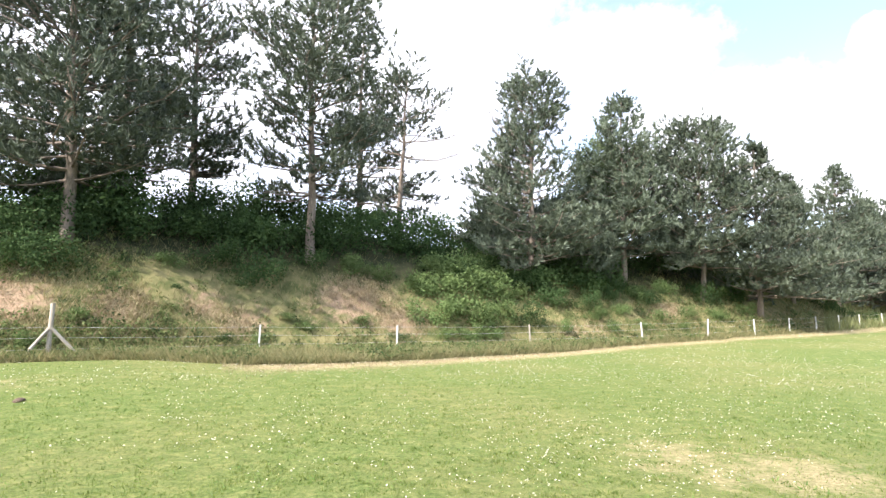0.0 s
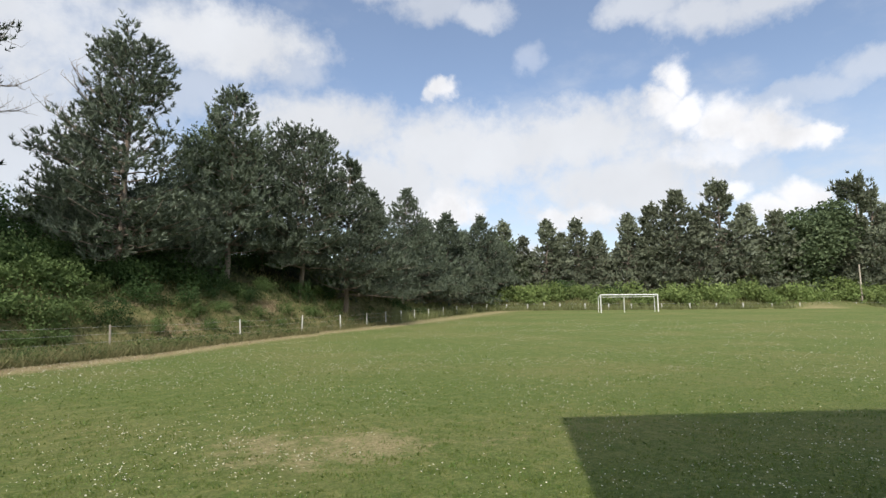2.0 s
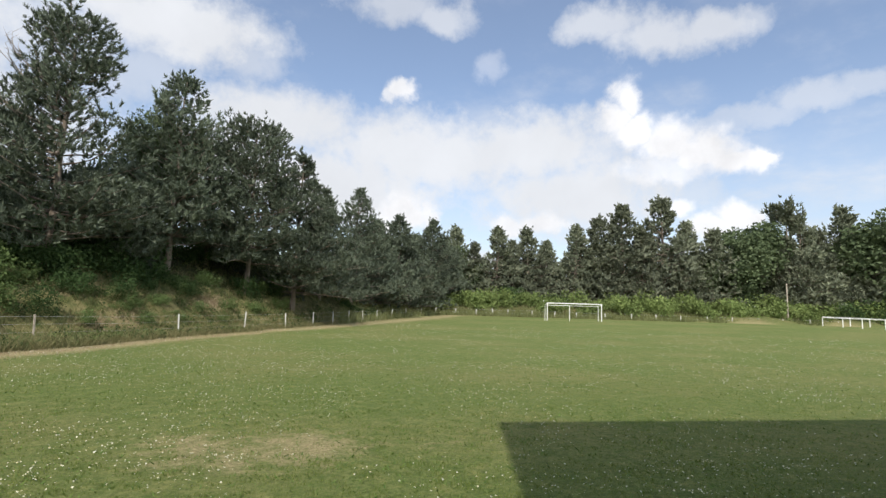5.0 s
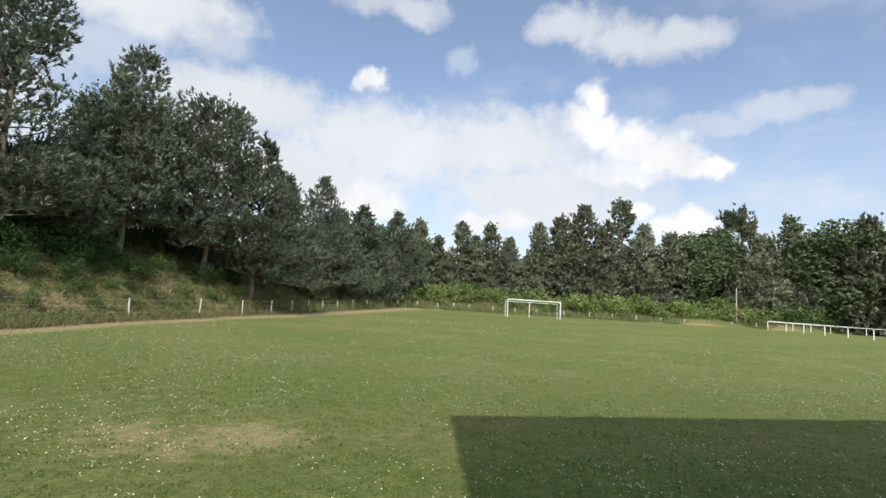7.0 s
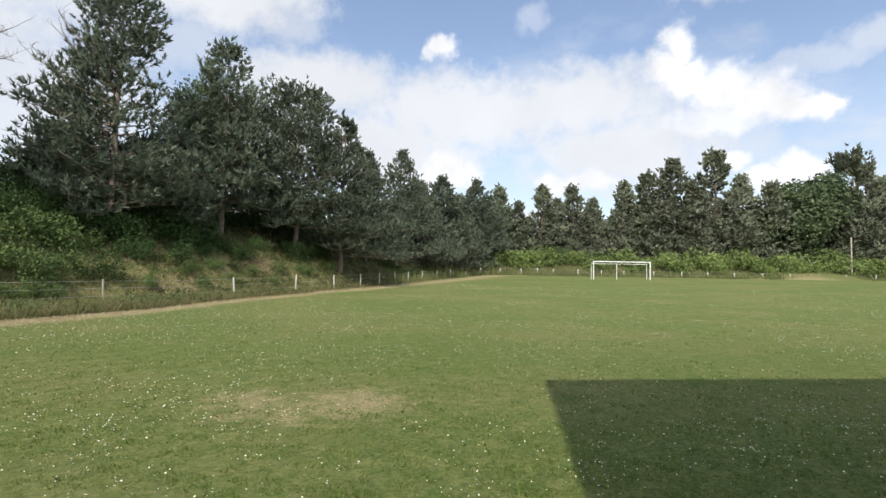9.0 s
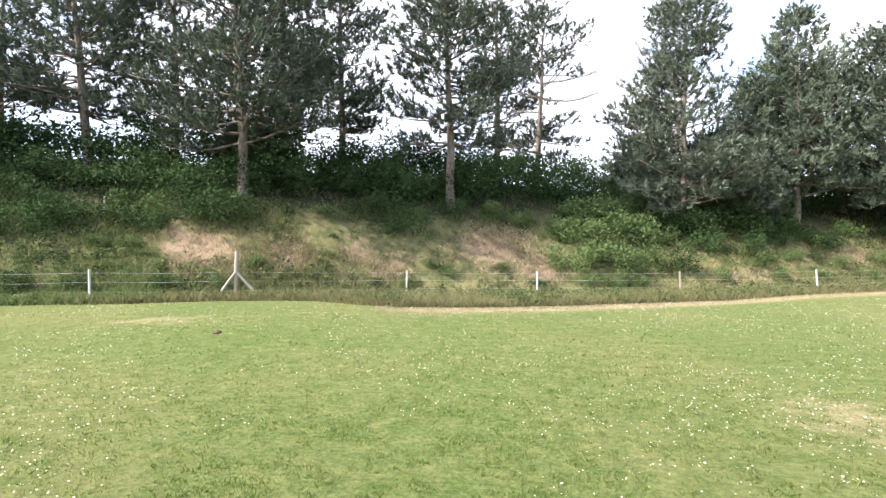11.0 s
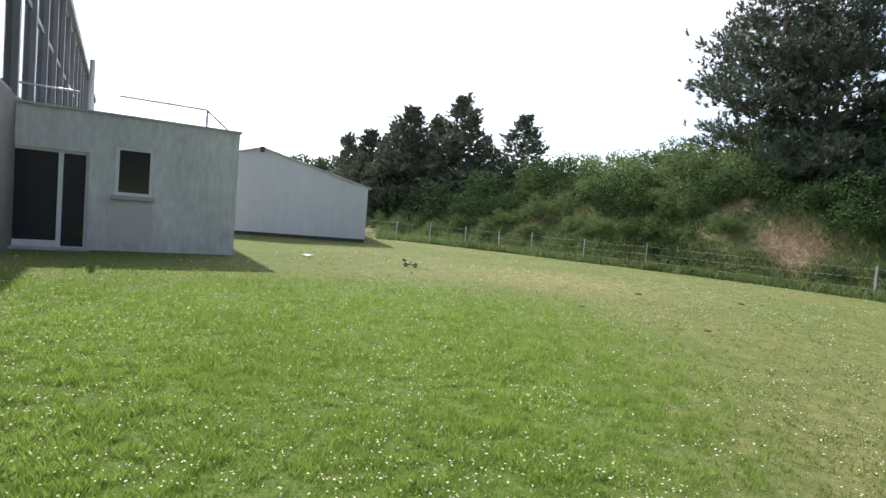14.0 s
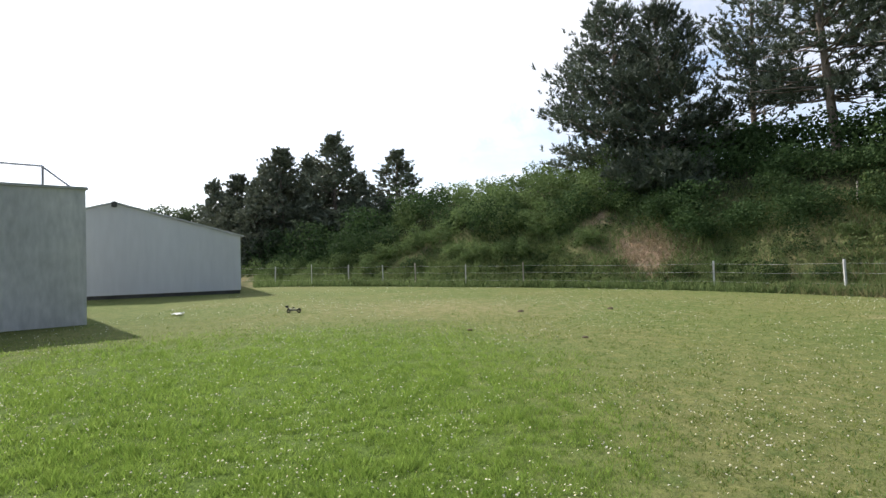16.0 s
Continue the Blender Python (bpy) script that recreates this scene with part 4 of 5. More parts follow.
# the pines on the bank: azimuth, distance, elevation of the top, crown radius, bare share, limbs, lean (degrees towards the left), openness, crown
BANK_PINES = [
    (68.6, 37.0, 24.4, 4.8, 0.08, 96, 1.0, 0.08, "cone"), (64.2, 35.0, 23.6, 4.2, 0.12, 88, 2.0, 0.10, "cone"), (50.2, 33.0, 31.0, 4.8, 0.22, 84, 5.0, 0.20, "dome"),
    (37.3, 28.6, 36.0, 5.4, 0.17, 104, 3.0, 0.14, "dome"), (33.6, 36.0, 34.0, 4.6, 0.16, 80, 1.0, 0.16, "dome"), (43.5, 38.0, 31.0, 3.8, 0.18, 60, 1.0, 0.22, "dome"), (56.5, 39.0, 26.0, 3.4, 0.14, 56, 1.0, 0.20, "dome"),
    (27.4, 36.5, 33.0, 3.9, 0.20, 70, 2.0, 0.22, "dome"), (16.0, 31.0, 34.0, 4.4, 0.24, 80, 0.5, 0.18, "dome"),
    (6.9, 40.0, 26.0, 3.8, 0.16, 54, -2.0, 0.40, "dome"), (11.3, 43.0, 30.0, 3.2, 0.20, 60, 0.0, 0.20, "dome"), (-6.9, 36.5, 24.9, 4.6, 0.10, 120, -1.5, 0.06, "head"), (-10.2, 41.0, 12.0, 3.2, 0.02, 60, 0.0, 0.05, "dome"), (-3.6, 41.0, 11.0, 3.2, 0.02, 54, 0.0, 0.05, "dome"), (-13.0, 40.0, 10.8, 3.2, 0.02, 56, 0.0, 0.05, "dome"), (-16.4, 42.0, 22.4, 4.2, 0.16, 92, 0.0, 0.05, "knob"),
    (-23.6, 45.5, 18.7, 4.8, 0.20, 104, 0.0, 0.04, "dome"), (-19.8, 47.0, 16.6, 4.2, 0.18, 84, 0.0, 0.04, "dome"), (-28.2, 48.5, 16.6, 5.0, 0.14, 100, 0.0, 0.03, "spire"), (-34.0, 64.0, 13.6, 6.0, 0.05, 96, 0.0, 0.0, "spire"),
    (-30.8, 57.0, 13.4, 5.0, 0.10, 84, 0.0, 0.0, "spire"), (-36.3, 71.0, 10.2, 5.8, 0.05, 92, 0.0, 0.0, "spire"), (-39.0, 80.0, 10.8, 6.2, 0.05, 96, 0.0, 0.0, "spire"), (-42.2, 92.0, 10.4, 6.6, 0.05, 100, 0.0, 0.0, "spire"), (-35.2, 76.0, 8.8, 5.6, 0.03, 80, 0.0, 0.0, "spire"), (-37.7, 84.0, 8.9, 6.0, 0.03, 80, 0.0, 0.0, "spire"), (-40.6, 92.0, 8.8, 6.4, 0.03, 80, 0.0, 0.0, "spire"), (-43.6, 98.0, 8.4, 6.4, 0.03, 80, 0.0, 0.0, "spire"),
    (62.8, 32.0, 8.8, 2.2, 0.01, 44, 0.0, 0.0, "dome"), (66.4, 32.5, 9.0, 2.2, 0.01, 40, 0.0, 0.0, "dome"),
]
for i, (az, d, el, r, bare, limbs, lean, openness, crown) in enumerate(BANK_PINES):
    x, y = bearing(az, d)
    z = height_at(x, y)
    top = 1.6 + d * math.tan(radians(el))
    near = d < 66
    m = pine_meshes(100 + i, top - z - 0.4, r, bare, int(limbs * 1.2), 17 if d < 39 else 13 if near else 10, 0.42 if near else 0.56, 0.037 if d < 39 else 0.047 if near else 0.078, 0.5, openness, crown=crown, twigs=9, gap=0.36 if near else 0.55)
    tree = plant("pine_tree", m, Matrix.Translation((x, y, z)) @ Matrix.Rotation(radians(-lean), 4, Vector((x, y, 0)).normalized()), "tall dark pine with a bare lower trunk on the bank" if bare > 0.12 else "dense dark pine branched almost to the ground", group="pines on the bank")
    if crown == "head":
        lone_pine, lone_top = tree, top - z
    if openness == 0.40:
        thin_pine, thin_top = tree, top - z



def dead_branch(pine, start, reach, seed):
    """A bare grey limb with forked twigs."""
    rng = random.Random(seed)
    verts, faces = [], []
    path = limb_path(rng, start, reach[0], reach[1], reach[2], 7)
    tube(verts, faces, path, [0.07 * (1 - 0.8 * i / 7) + 0.008 for i in range(8)], 5)
    for i in range(2, 8):
        for side in (-1, 1):
            twig = limb_path(rng, path[i], reach[0] + side * rng.uniform(0.4, 1.1), reach[1] * rng.uniform(0.2, 0.4), reach[2] + rng.uniform(-0.3, 0.6), 4)
            tube(verts, faces, twig, [0.025, 0.02, 0.016, 0.012, 0.008], 4)
            for p in twig[2:]:
                tube(verts, faces, [p, p + Vector((rng.uniform(-0.5, 0.5), rng.uniform(-0.5, 0.5), rng.uniform(0.0, 0.5)))], [0.011, 0.006], 3)
    part_mesh("dead_branch", mesh("dead_branch", verts, faces, DEADWOOD, smooth=True), pine, "bare dead grey branch")


for pine, h, rows in ((lone_pine, lone_top, ((0.62, 2.9, 3.6, 0.75), (0.50, 3.0, 4.4, 0.35), (0.57, 3.3, 3.4, 0.5), (0.42, 2.7, 4.6, 0.1))), (thin_pine, thin_top, ((0.55, 0.1, 3.8, 0.1), (0.47, 0.3, 4.2, -0.05), (0.66, -0.2, 3.2, 0.2), (0.40, 3.0, 3.6, 0.0), (0.60, 2.9, 3.0, 0.1)))):
    for i, (u, az, far, rise) in enumerate(rows):
        dead_branch(pine, (0.1, 0, h * u), (az, far, rise), 70 + i)

OAK = broadleaf_meshes(31, 9.4, 4.2, 0.2, 900)
x, y = bearing(-14.2, 44.5)
plant("broadleaf_tree", OAK, pose(x, y, height_at(x, y), 0, 0, 20), "round-crowned green broadleaf tree between the pines")

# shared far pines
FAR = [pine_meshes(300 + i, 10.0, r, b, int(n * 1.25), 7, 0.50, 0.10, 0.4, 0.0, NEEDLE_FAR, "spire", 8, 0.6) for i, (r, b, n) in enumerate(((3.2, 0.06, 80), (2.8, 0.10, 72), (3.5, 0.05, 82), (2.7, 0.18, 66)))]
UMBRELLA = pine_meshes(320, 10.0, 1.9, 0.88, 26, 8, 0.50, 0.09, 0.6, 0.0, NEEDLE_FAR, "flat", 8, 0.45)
BROAD_FAR = broadleaf_meshes(33, 10.0, 3.8, 0.34, 280, LEAF_OAK, 0.12, 24)


def tree_at(meshes, az, d, el, label, group, turn, wide=1.0, name="pine_tree"):
    x, y = bearing(az, d)
    z = height_at(x, y)
    s = (1.6 + d * math.tan(radians(el)) - z) / 10.0
    t = plant(name, meshes, pose(x, y, z, 0, 0, turn) @ Matrix.Diagonal((s * wide, s * wide, s, 1)), label, group=group)
    return t


rng = random.Random(12)
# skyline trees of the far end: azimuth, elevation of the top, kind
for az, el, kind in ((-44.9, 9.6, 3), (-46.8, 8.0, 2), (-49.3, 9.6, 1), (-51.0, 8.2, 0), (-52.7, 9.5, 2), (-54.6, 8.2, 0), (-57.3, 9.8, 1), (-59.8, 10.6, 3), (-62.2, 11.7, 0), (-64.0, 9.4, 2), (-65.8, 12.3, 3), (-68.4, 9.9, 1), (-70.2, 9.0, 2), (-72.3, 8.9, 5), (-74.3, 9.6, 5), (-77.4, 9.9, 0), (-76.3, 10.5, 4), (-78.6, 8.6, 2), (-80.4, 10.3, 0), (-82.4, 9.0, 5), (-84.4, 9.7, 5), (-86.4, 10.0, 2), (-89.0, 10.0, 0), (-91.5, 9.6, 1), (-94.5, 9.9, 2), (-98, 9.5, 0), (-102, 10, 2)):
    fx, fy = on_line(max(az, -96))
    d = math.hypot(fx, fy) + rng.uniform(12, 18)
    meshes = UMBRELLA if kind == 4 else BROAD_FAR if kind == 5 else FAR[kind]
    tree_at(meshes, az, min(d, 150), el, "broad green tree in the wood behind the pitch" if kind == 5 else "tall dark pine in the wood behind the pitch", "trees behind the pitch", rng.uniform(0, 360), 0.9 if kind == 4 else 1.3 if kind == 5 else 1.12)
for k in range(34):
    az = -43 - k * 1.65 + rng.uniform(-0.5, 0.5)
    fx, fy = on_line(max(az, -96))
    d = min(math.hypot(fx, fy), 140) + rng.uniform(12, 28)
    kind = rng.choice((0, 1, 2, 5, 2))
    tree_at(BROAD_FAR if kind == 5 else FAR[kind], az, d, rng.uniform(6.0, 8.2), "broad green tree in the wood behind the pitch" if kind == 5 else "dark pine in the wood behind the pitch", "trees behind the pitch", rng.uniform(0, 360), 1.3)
# the clump beside the shed
for az, d, el, kind, wide in ((114.5, 62, 5.2, 5, 1.2), (111.5, 58, 5.4, 5, 1.2), (109.4, 50, 7.6, 2, 1.4), (107.2, 48, 8.3, 0, 1.6), (105.0, 47, 9.5, 2, 1.4), (103.1, 45, 11.0, 0, 1.55), (100.2, 46, 10.3, 2, 1.3), (97.9, 44, 12.6, 0, 1.6), (95.4, 46, 8.8, 2, 1.4), (91.3, 43, 11.1, 0, 2.0), (101, 52, 9.0, 2, 1.3), (93.4, 47, 6.8, 2, 1.5), (105.5, 44, 7.0, 2, 1.5), (98.4, 48, 9.6, 2, 1.4), (103.2, 49, 8.6, 2, 1.5), (100.6, 43, 6.6, 2, 1.6), (96.2, 43, 6.4, 2, 1.5), (107.8, 46, 6.0, 2, 1.5), (90.0, 42, 5.6, 2, 1.5), (92.4, 41, 6.0, 2, 1.8), (88.4, 42, 4.8, 2, 1.8)):
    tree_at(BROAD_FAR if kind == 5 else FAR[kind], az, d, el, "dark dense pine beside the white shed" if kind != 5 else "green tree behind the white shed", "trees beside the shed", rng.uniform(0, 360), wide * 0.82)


# ---- undergrowth ----
def bush_mesh(seed, r, mat, leaf=0.155, per=150, blobs=9):
    rng = random.Random(seed)
    nrng = np.random.default_rng(seed)
    b = [(rng.uniform(-0.6, 0.6) * r, rng.uniform(-0.6, 0.6) * r, r * rng.uniform(0.15, 0.8), r * rng.uniform(0.25, 0.55)) for _ in range(blobs)]
    return tri_mesh("bush", leaf_crown(nrng, b, per, leaf), mat)


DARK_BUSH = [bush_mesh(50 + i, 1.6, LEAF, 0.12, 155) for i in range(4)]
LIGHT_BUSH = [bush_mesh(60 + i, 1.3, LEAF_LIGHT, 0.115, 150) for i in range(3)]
SCRUB = [bush_mesh(66 + i, 1.4, LEAF_SCRUB, 0.19, 90) for i in range(3)]
rng = random.Random(21)


def bush(me, az, off, s, squash, label, group):
    fx, fy = on_line(az)
    d = math.hypot(fx, fy)
    # step outwards until that far behind the fence
    for k in range(60):
        x, y = bearing(az, d + k * 0.5)
        if float(behind(np.array([x]), np.array([y]))[0]) >= off:
            break
    if 0.6 < off < 5 and bare_weight(np.array([x]), np.array([y]))[0] > 0.55:
        return
    if az < -60:
        s *= max(1.0, d / 85)
    ob = new("bush", me)
    ob.matrix_world = pose(x, y, height_at(x, y) - 0.12 * s, 0, 0, rng.uniform(0, 360)) @ Matrix.Diagonal((s, s, s * squash, 1))
    tagged(ob, label, "bush", group)


az = 103.0
while az > -42:
    # sun and shade by leaf copy: pale past 66 degrees, elsewhere mostly dark
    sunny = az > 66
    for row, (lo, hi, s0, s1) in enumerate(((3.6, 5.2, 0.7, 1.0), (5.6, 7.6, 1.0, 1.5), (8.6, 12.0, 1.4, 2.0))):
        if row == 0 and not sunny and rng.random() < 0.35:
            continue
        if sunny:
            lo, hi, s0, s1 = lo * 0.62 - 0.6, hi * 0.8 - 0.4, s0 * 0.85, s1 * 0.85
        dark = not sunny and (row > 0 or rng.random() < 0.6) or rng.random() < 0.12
        # past 91 degrees the back rows take the dark copy as shade
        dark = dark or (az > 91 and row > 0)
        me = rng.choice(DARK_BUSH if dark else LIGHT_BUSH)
        bush(me, az + rng.uniform(-1.0, 1.0), rng.uniform(lo, hi), rng.uniform(s0, s1), rng.uniform(0.75, 1.1), "bramble in the pale sunlit leaf tone on the bank" if sunny and not dark else "dense dark green bramble on the bank", "brambles on the bank")
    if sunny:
        bush(rng.choice(LIGHT_BUSH), az, rng.uniform(9.5, 12.0), rng.uniform(1.0, 1.5), 0.95, "bramble in the pale sunlit leaf tone on the bank", "brambles on the bank")
    az -= 2.2 if az > -20 else 1.8
# the bright bramble heap spilling down to the fence
for a, o, s in ((3.4, 1.6, 1.1), (1.0, 1.8, 1.25), (-1.4, 1.6, 1.2), (-3.8, 1.8, 1.0), (2.2, 3.4, 1.35), (-0.4, 3.6, 1.4), (-3.0, 3.4, 1.3), (4.4, 3.4, 1.0), (1.0, 5.2, 1.4), (-1.8, 5.2, 1.4), (-5.0, 3.2, 1.0), (-3.0, 0.7, 0.65), (1.8, 0.5, 0.6), (-0.6, 0.6, 0.7), (5.2, 1.8, 0.7), (3.6, 5.0, 1.1)):
    bush(rng.choice(LIGHT_BUSH), a, o, s, 0.95, "bright green bramble heap spilling to the fence", "bright bramble heap")
for a, o, s in ((-10, 3.2, 0.8), (-14.5, 3.4, 0.7), (-17, 3.6, 0.8), (-24, 3.0, 0.7), (-26, 3.4, 0.8), (46, 3.6, 0.7), (57, 3.8, 0.9), (64, 3.6, 1.1), (61, 4.2, 1.2), (23, 3.6, 0.8), (38.5, 4.4, 0.9), (80, 4.0, 0.9), (92, 3.0, 0.9), (97, 2.6, 0.9), (100, 2.2, 0.8), (94, 1.4, 0.7), (-34.5, 1.8, 0.9), (-35.8, 1.2, 0.8), (-33, 3, 0.9), (104, 3, 1.0), (107, 3.5, 1.1)):
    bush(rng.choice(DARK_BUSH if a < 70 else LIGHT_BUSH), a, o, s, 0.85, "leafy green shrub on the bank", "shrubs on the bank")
for a, o, s in ((-4, 4.6, 1.3), (-7.5, 4.2, 1.2), (-10, 5.0, 1.5), (-13, 5.4, 1.5), (-9, 2.6, 0.8), (-12.5, 2.6, 0.8), (-16, 2.2, 0.7), (-18.5, 3.0, 0.8), (-22, 2.0, 0.6), (-24.5, 1.6, 0.6), (-27, 2.2, 0.7), (-15, 1.2, 0.55), (-10.5, 1.0, 0.6), (-7.0, 1.4, 0.8), (-8.5, 3.6, 1.1), (-12, 3.8, 1.1), (-15.5, 3.8, 1.1), (-19.5, 1.6, 0.6), (-23, 3.6, 0.9), (-26, 3.8, 0.9), (-13.5, 2.0, 0.7)):
    bush(rng.choice(DARK_BUSH if s > 0.7 else LIGHT_BUSH), a, o, s, 0.95, "leafy green shrub on the bank", "shrubs on the bank")
# dark leaf copy stands in for the shade beneath the pines
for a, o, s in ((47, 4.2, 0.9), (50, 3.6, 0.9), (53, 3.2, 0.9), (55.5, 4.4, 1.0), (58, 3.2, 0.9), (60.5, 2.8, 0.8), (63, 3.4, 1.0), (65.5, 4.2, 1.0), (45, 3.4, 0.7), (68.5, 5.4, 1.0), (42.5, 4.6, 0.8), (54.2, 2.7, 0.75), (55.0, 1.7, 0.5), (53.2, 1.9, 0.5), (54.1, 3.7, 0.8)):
    bush(rng.choice(DARK_BUSH), a, o, s, 0.9, "shrub with the pines' shade in its dark leaf colour", "shrubs on the bank")
# low scrub and tussocks on the lower bank
for k in range(34):
    a = 48 - k * 2.3 + rng.uniform(-1, 1)
    bush(rng.choice(LIGHT_BUSH if rng.random() < 0.85 else DARK_BUSH), a, rng.uniform(0.2, 3.8), rng.uniform(0.2, 0.55), rng.uniform(0.5, 0.8), "small leafy shrub among the bank grass", "shrubs on the bank")
for k in range(26):
    a = 44 + k * 1.7 + rng.uniform(-0.8, 0.8)
    bush(rng.choice(LIGHT_BUSH if rng.random() < 0.6 else DARK_BUSH), a, rng.uniform(0.3, 3.0), rng.uniform(0.25, 0.55), rng.uniform(0.6, 0.95), "small leafy shrub among the bank grass", "shrubs on the bank")
# greenery under the far wood
for k in range(60):
    a = -42.5 - k * 0.88
    bush(rng.choice(SCRUB if rng.random() < 0.85 else DARK_BUSH), a, rng.uniform(1.5, 6), rng.uniform(1.2, 2.1), rng.uniform(0.8, 1.1), "leafy green scrub behind the far fence", "scrub behind the pitch")


# ---- grass and flowers ----
def patchy(x, y, scale, seed):
    """Smooth value noise, 0 to 1, for arrays."""
    table = np.random.default_rng(seed).random((64, 64))
    u, v = np.asarray(x) / scale + 0.31 * seed, np.asarray(y) / scale - 0.17 * seed
    i, j = np.floor(u).astype(int), np.floor(v).astype(int)
    a, b = u - i, v - j
    a, b = a * a * (3 - 2 * a), b * b * (3 - 2 * b)
    i0, j0, i1, j1 = i % 64, j % 64, (i + 1) % 64, (j + 1) % 64
    return (table[i0, j0] * (1 - a) + table[i1, j0] * a) * (1 - b) + (table[i0, j1] * (1 - a) + table[i1, j1] * a) * b


def tufts(x, y):
    return 0.52 * patchy(x, y, 0.10, 5) + 0.34 * patchy(x, y, 0.26, 6) + 0.14 * patchy(x, y, 0.9, 7)


def blades(n, place, tall, wide, mat, name, label, seed, bend=0.35):
    g = np.random.default_rng(seed)
    x, y = place(g, n)
    z = terrain(x, y)
    n = len(x)
    r = np.hypot(x, y)
    h = g.uniform(*tall, n) * (0.35 + 1.3 * np.clip(tufts(x, y) * 1.7 - 0.35, 0, 1.15))
    w = wide(r) * g.uniform(0.7, 1.3, n)
    a = g.uniform(0, 2 * np.pi, n)
    b = g.uniform(0, 2 * np.pi, n)
    base = np.stack([x, y, z - 0.01], 1)
    side = np.stack([np.cos(a), np.sin(a), np.zeros(n)], 1) * w[:, None]
    tip = base + np.stack([np.cos(b) * h * bend, np.sin(b) * h * bend, h], 1)
    ob = new(name, tri_mesh(name, np.stack([base - side, base + side, tip], 1), mat))
    tagged(ob, label, "grass", kind="stuff")


def lawn_spot(g, n):
    r = 2.4 * (26 / 2.4) ** (g.random(n) ** 0.8)
    az = np.radians(g.uniform(-98, 142, n))
    x, y = -np.sin(az) * r, np.cos(az) * r
    ok = past_lawn(x, y) < 0
    # keep clear of the buildings
    ok &= ~((0.633 * x - 0.774 * y > 2.5) & (x < 0.5))
    ok &= ~((x < -12) & (0.784 * (x + 14.5) + 0.62 * (y + 8.1) < 0.05) & (y < -7.9))
    ok &= ~((0.545 * (x + 0.18) + 0.839 * (y + 0.53) < 0.05) & (x > -0.3))
    return x[ok], y[ok]


def bank_spot(g, n):
    az = np.concatenate([g.uniform(-42, 104, n), g.uniform(-96, -42, n // 3)])
    far = np.interp(az, AZ_TABLE, LIP)
    o = np.where(g.random(len(az)) < 0.35, g.gamma(1.3, 0.8, len(az)), g.gamma(1.9, 2.6, len(az))) - 0.2
    r = far + o * np.interp(az, AZ_TABLE, SLANT)
    x, y = bearing_arrays(az, r)
    ok = bare_weight(x, y) < 0.35 + 0.4 * g.random(len(x))
    ok &= (np.degrees(np.arctan2(-x, y)) < 44 + 12 * g.random(len(x))) == (g.random(len(x)) < 2)
    return x[ok], y[ok]


def green_spot(g, n):
    az = g.uniform(44, 106, n)
    r = np.interp(az, AZ_TABLE, LIP) + (g.gamma(1.4, 2.1, n) - 0.1) * np.interp(az, AZ_TABLE, SLANT)
    x, y = bearing_arrays(az, r)
    ok = bare_weight(x, y) < 0.35 + 0.4 * g.random(n)
    return x[ok], y[ok]


def bearing_arrays(az, r):
    a = np.radians(az)
    return -np.sin(a) * r, np.cos(a) * r


AZ_TABLE = np.arange(-96, 108, 1.0)
R_TABLE = np.array([math.hypot(*on_line(a)) for a in AZ_TABLE])
LIP = np.where(AZ_TABLE < -25.3, R_TABLE - 0.6, np.interp(AZ_TABLE, EDGE_AZ, EDGE_D))
SLANT = np.hypot(1.0, np.gradient(R_TABLE, np.radians(AZ_TABLE)) / R_TABLE)


def turf_spot(g, n):
    x, y = lawn_spot(g, n)
    ok = (tufts(x, y) > 0.55 * g.random(len(x))) & (g.random(len(x)) > 0.9 * np.clip((np.hypot(x, y) - 9) / 14, 0, 1))
    ok &= worn(x, y) < 0.35 + 0.9 * g.random(len(x))
    return x[ok], y[ok]


def lush_spot(g, n):
    x, y = lawn_spot(g, n)
    ok = (lush_weight(x, y) > g.random(len(x)) * 0.8) & (tufts(x, y) > 0.14 + 0.42 * g.random(len(x)))
    return x[ok], y[ok]


blades(1700000, lush_spot, (0.018, 0.075), lambda r: 0.0018 + 0.00042 * r, LUSH, "lush_grass", "longer bright green grass near the buildings", 13, 0.6)
blades(60000, lawn_spot, (0.008, 0.04), lambda r: 0.007 + 0.0006 * r, WEED, "lawn_weeds", "low broad weed leaves among the lawn grass", 23, 1.6)
blades(560000, turf_spot, (0.008, 0.034), lambda r: 0.0030 + 0.0005 * r, BLADE, "lawn_grass", "short mown green lawn grass", 3)
blades(170000, bank_spot, (0.08, 0.40), lambda r: 0.009 + 0.0003 * r, TALL, "meadow_grass", "tall green and straw-coloured grass along the fence and bank", 4, 0.75)


blades(100000, green_spot, (0.08, 0.42), lambda r: 0.010 + 0.0003 * r, TALL_GREEN, "green_bank_grass", "fresh green long grass along the fence foot", 19, 0.4)


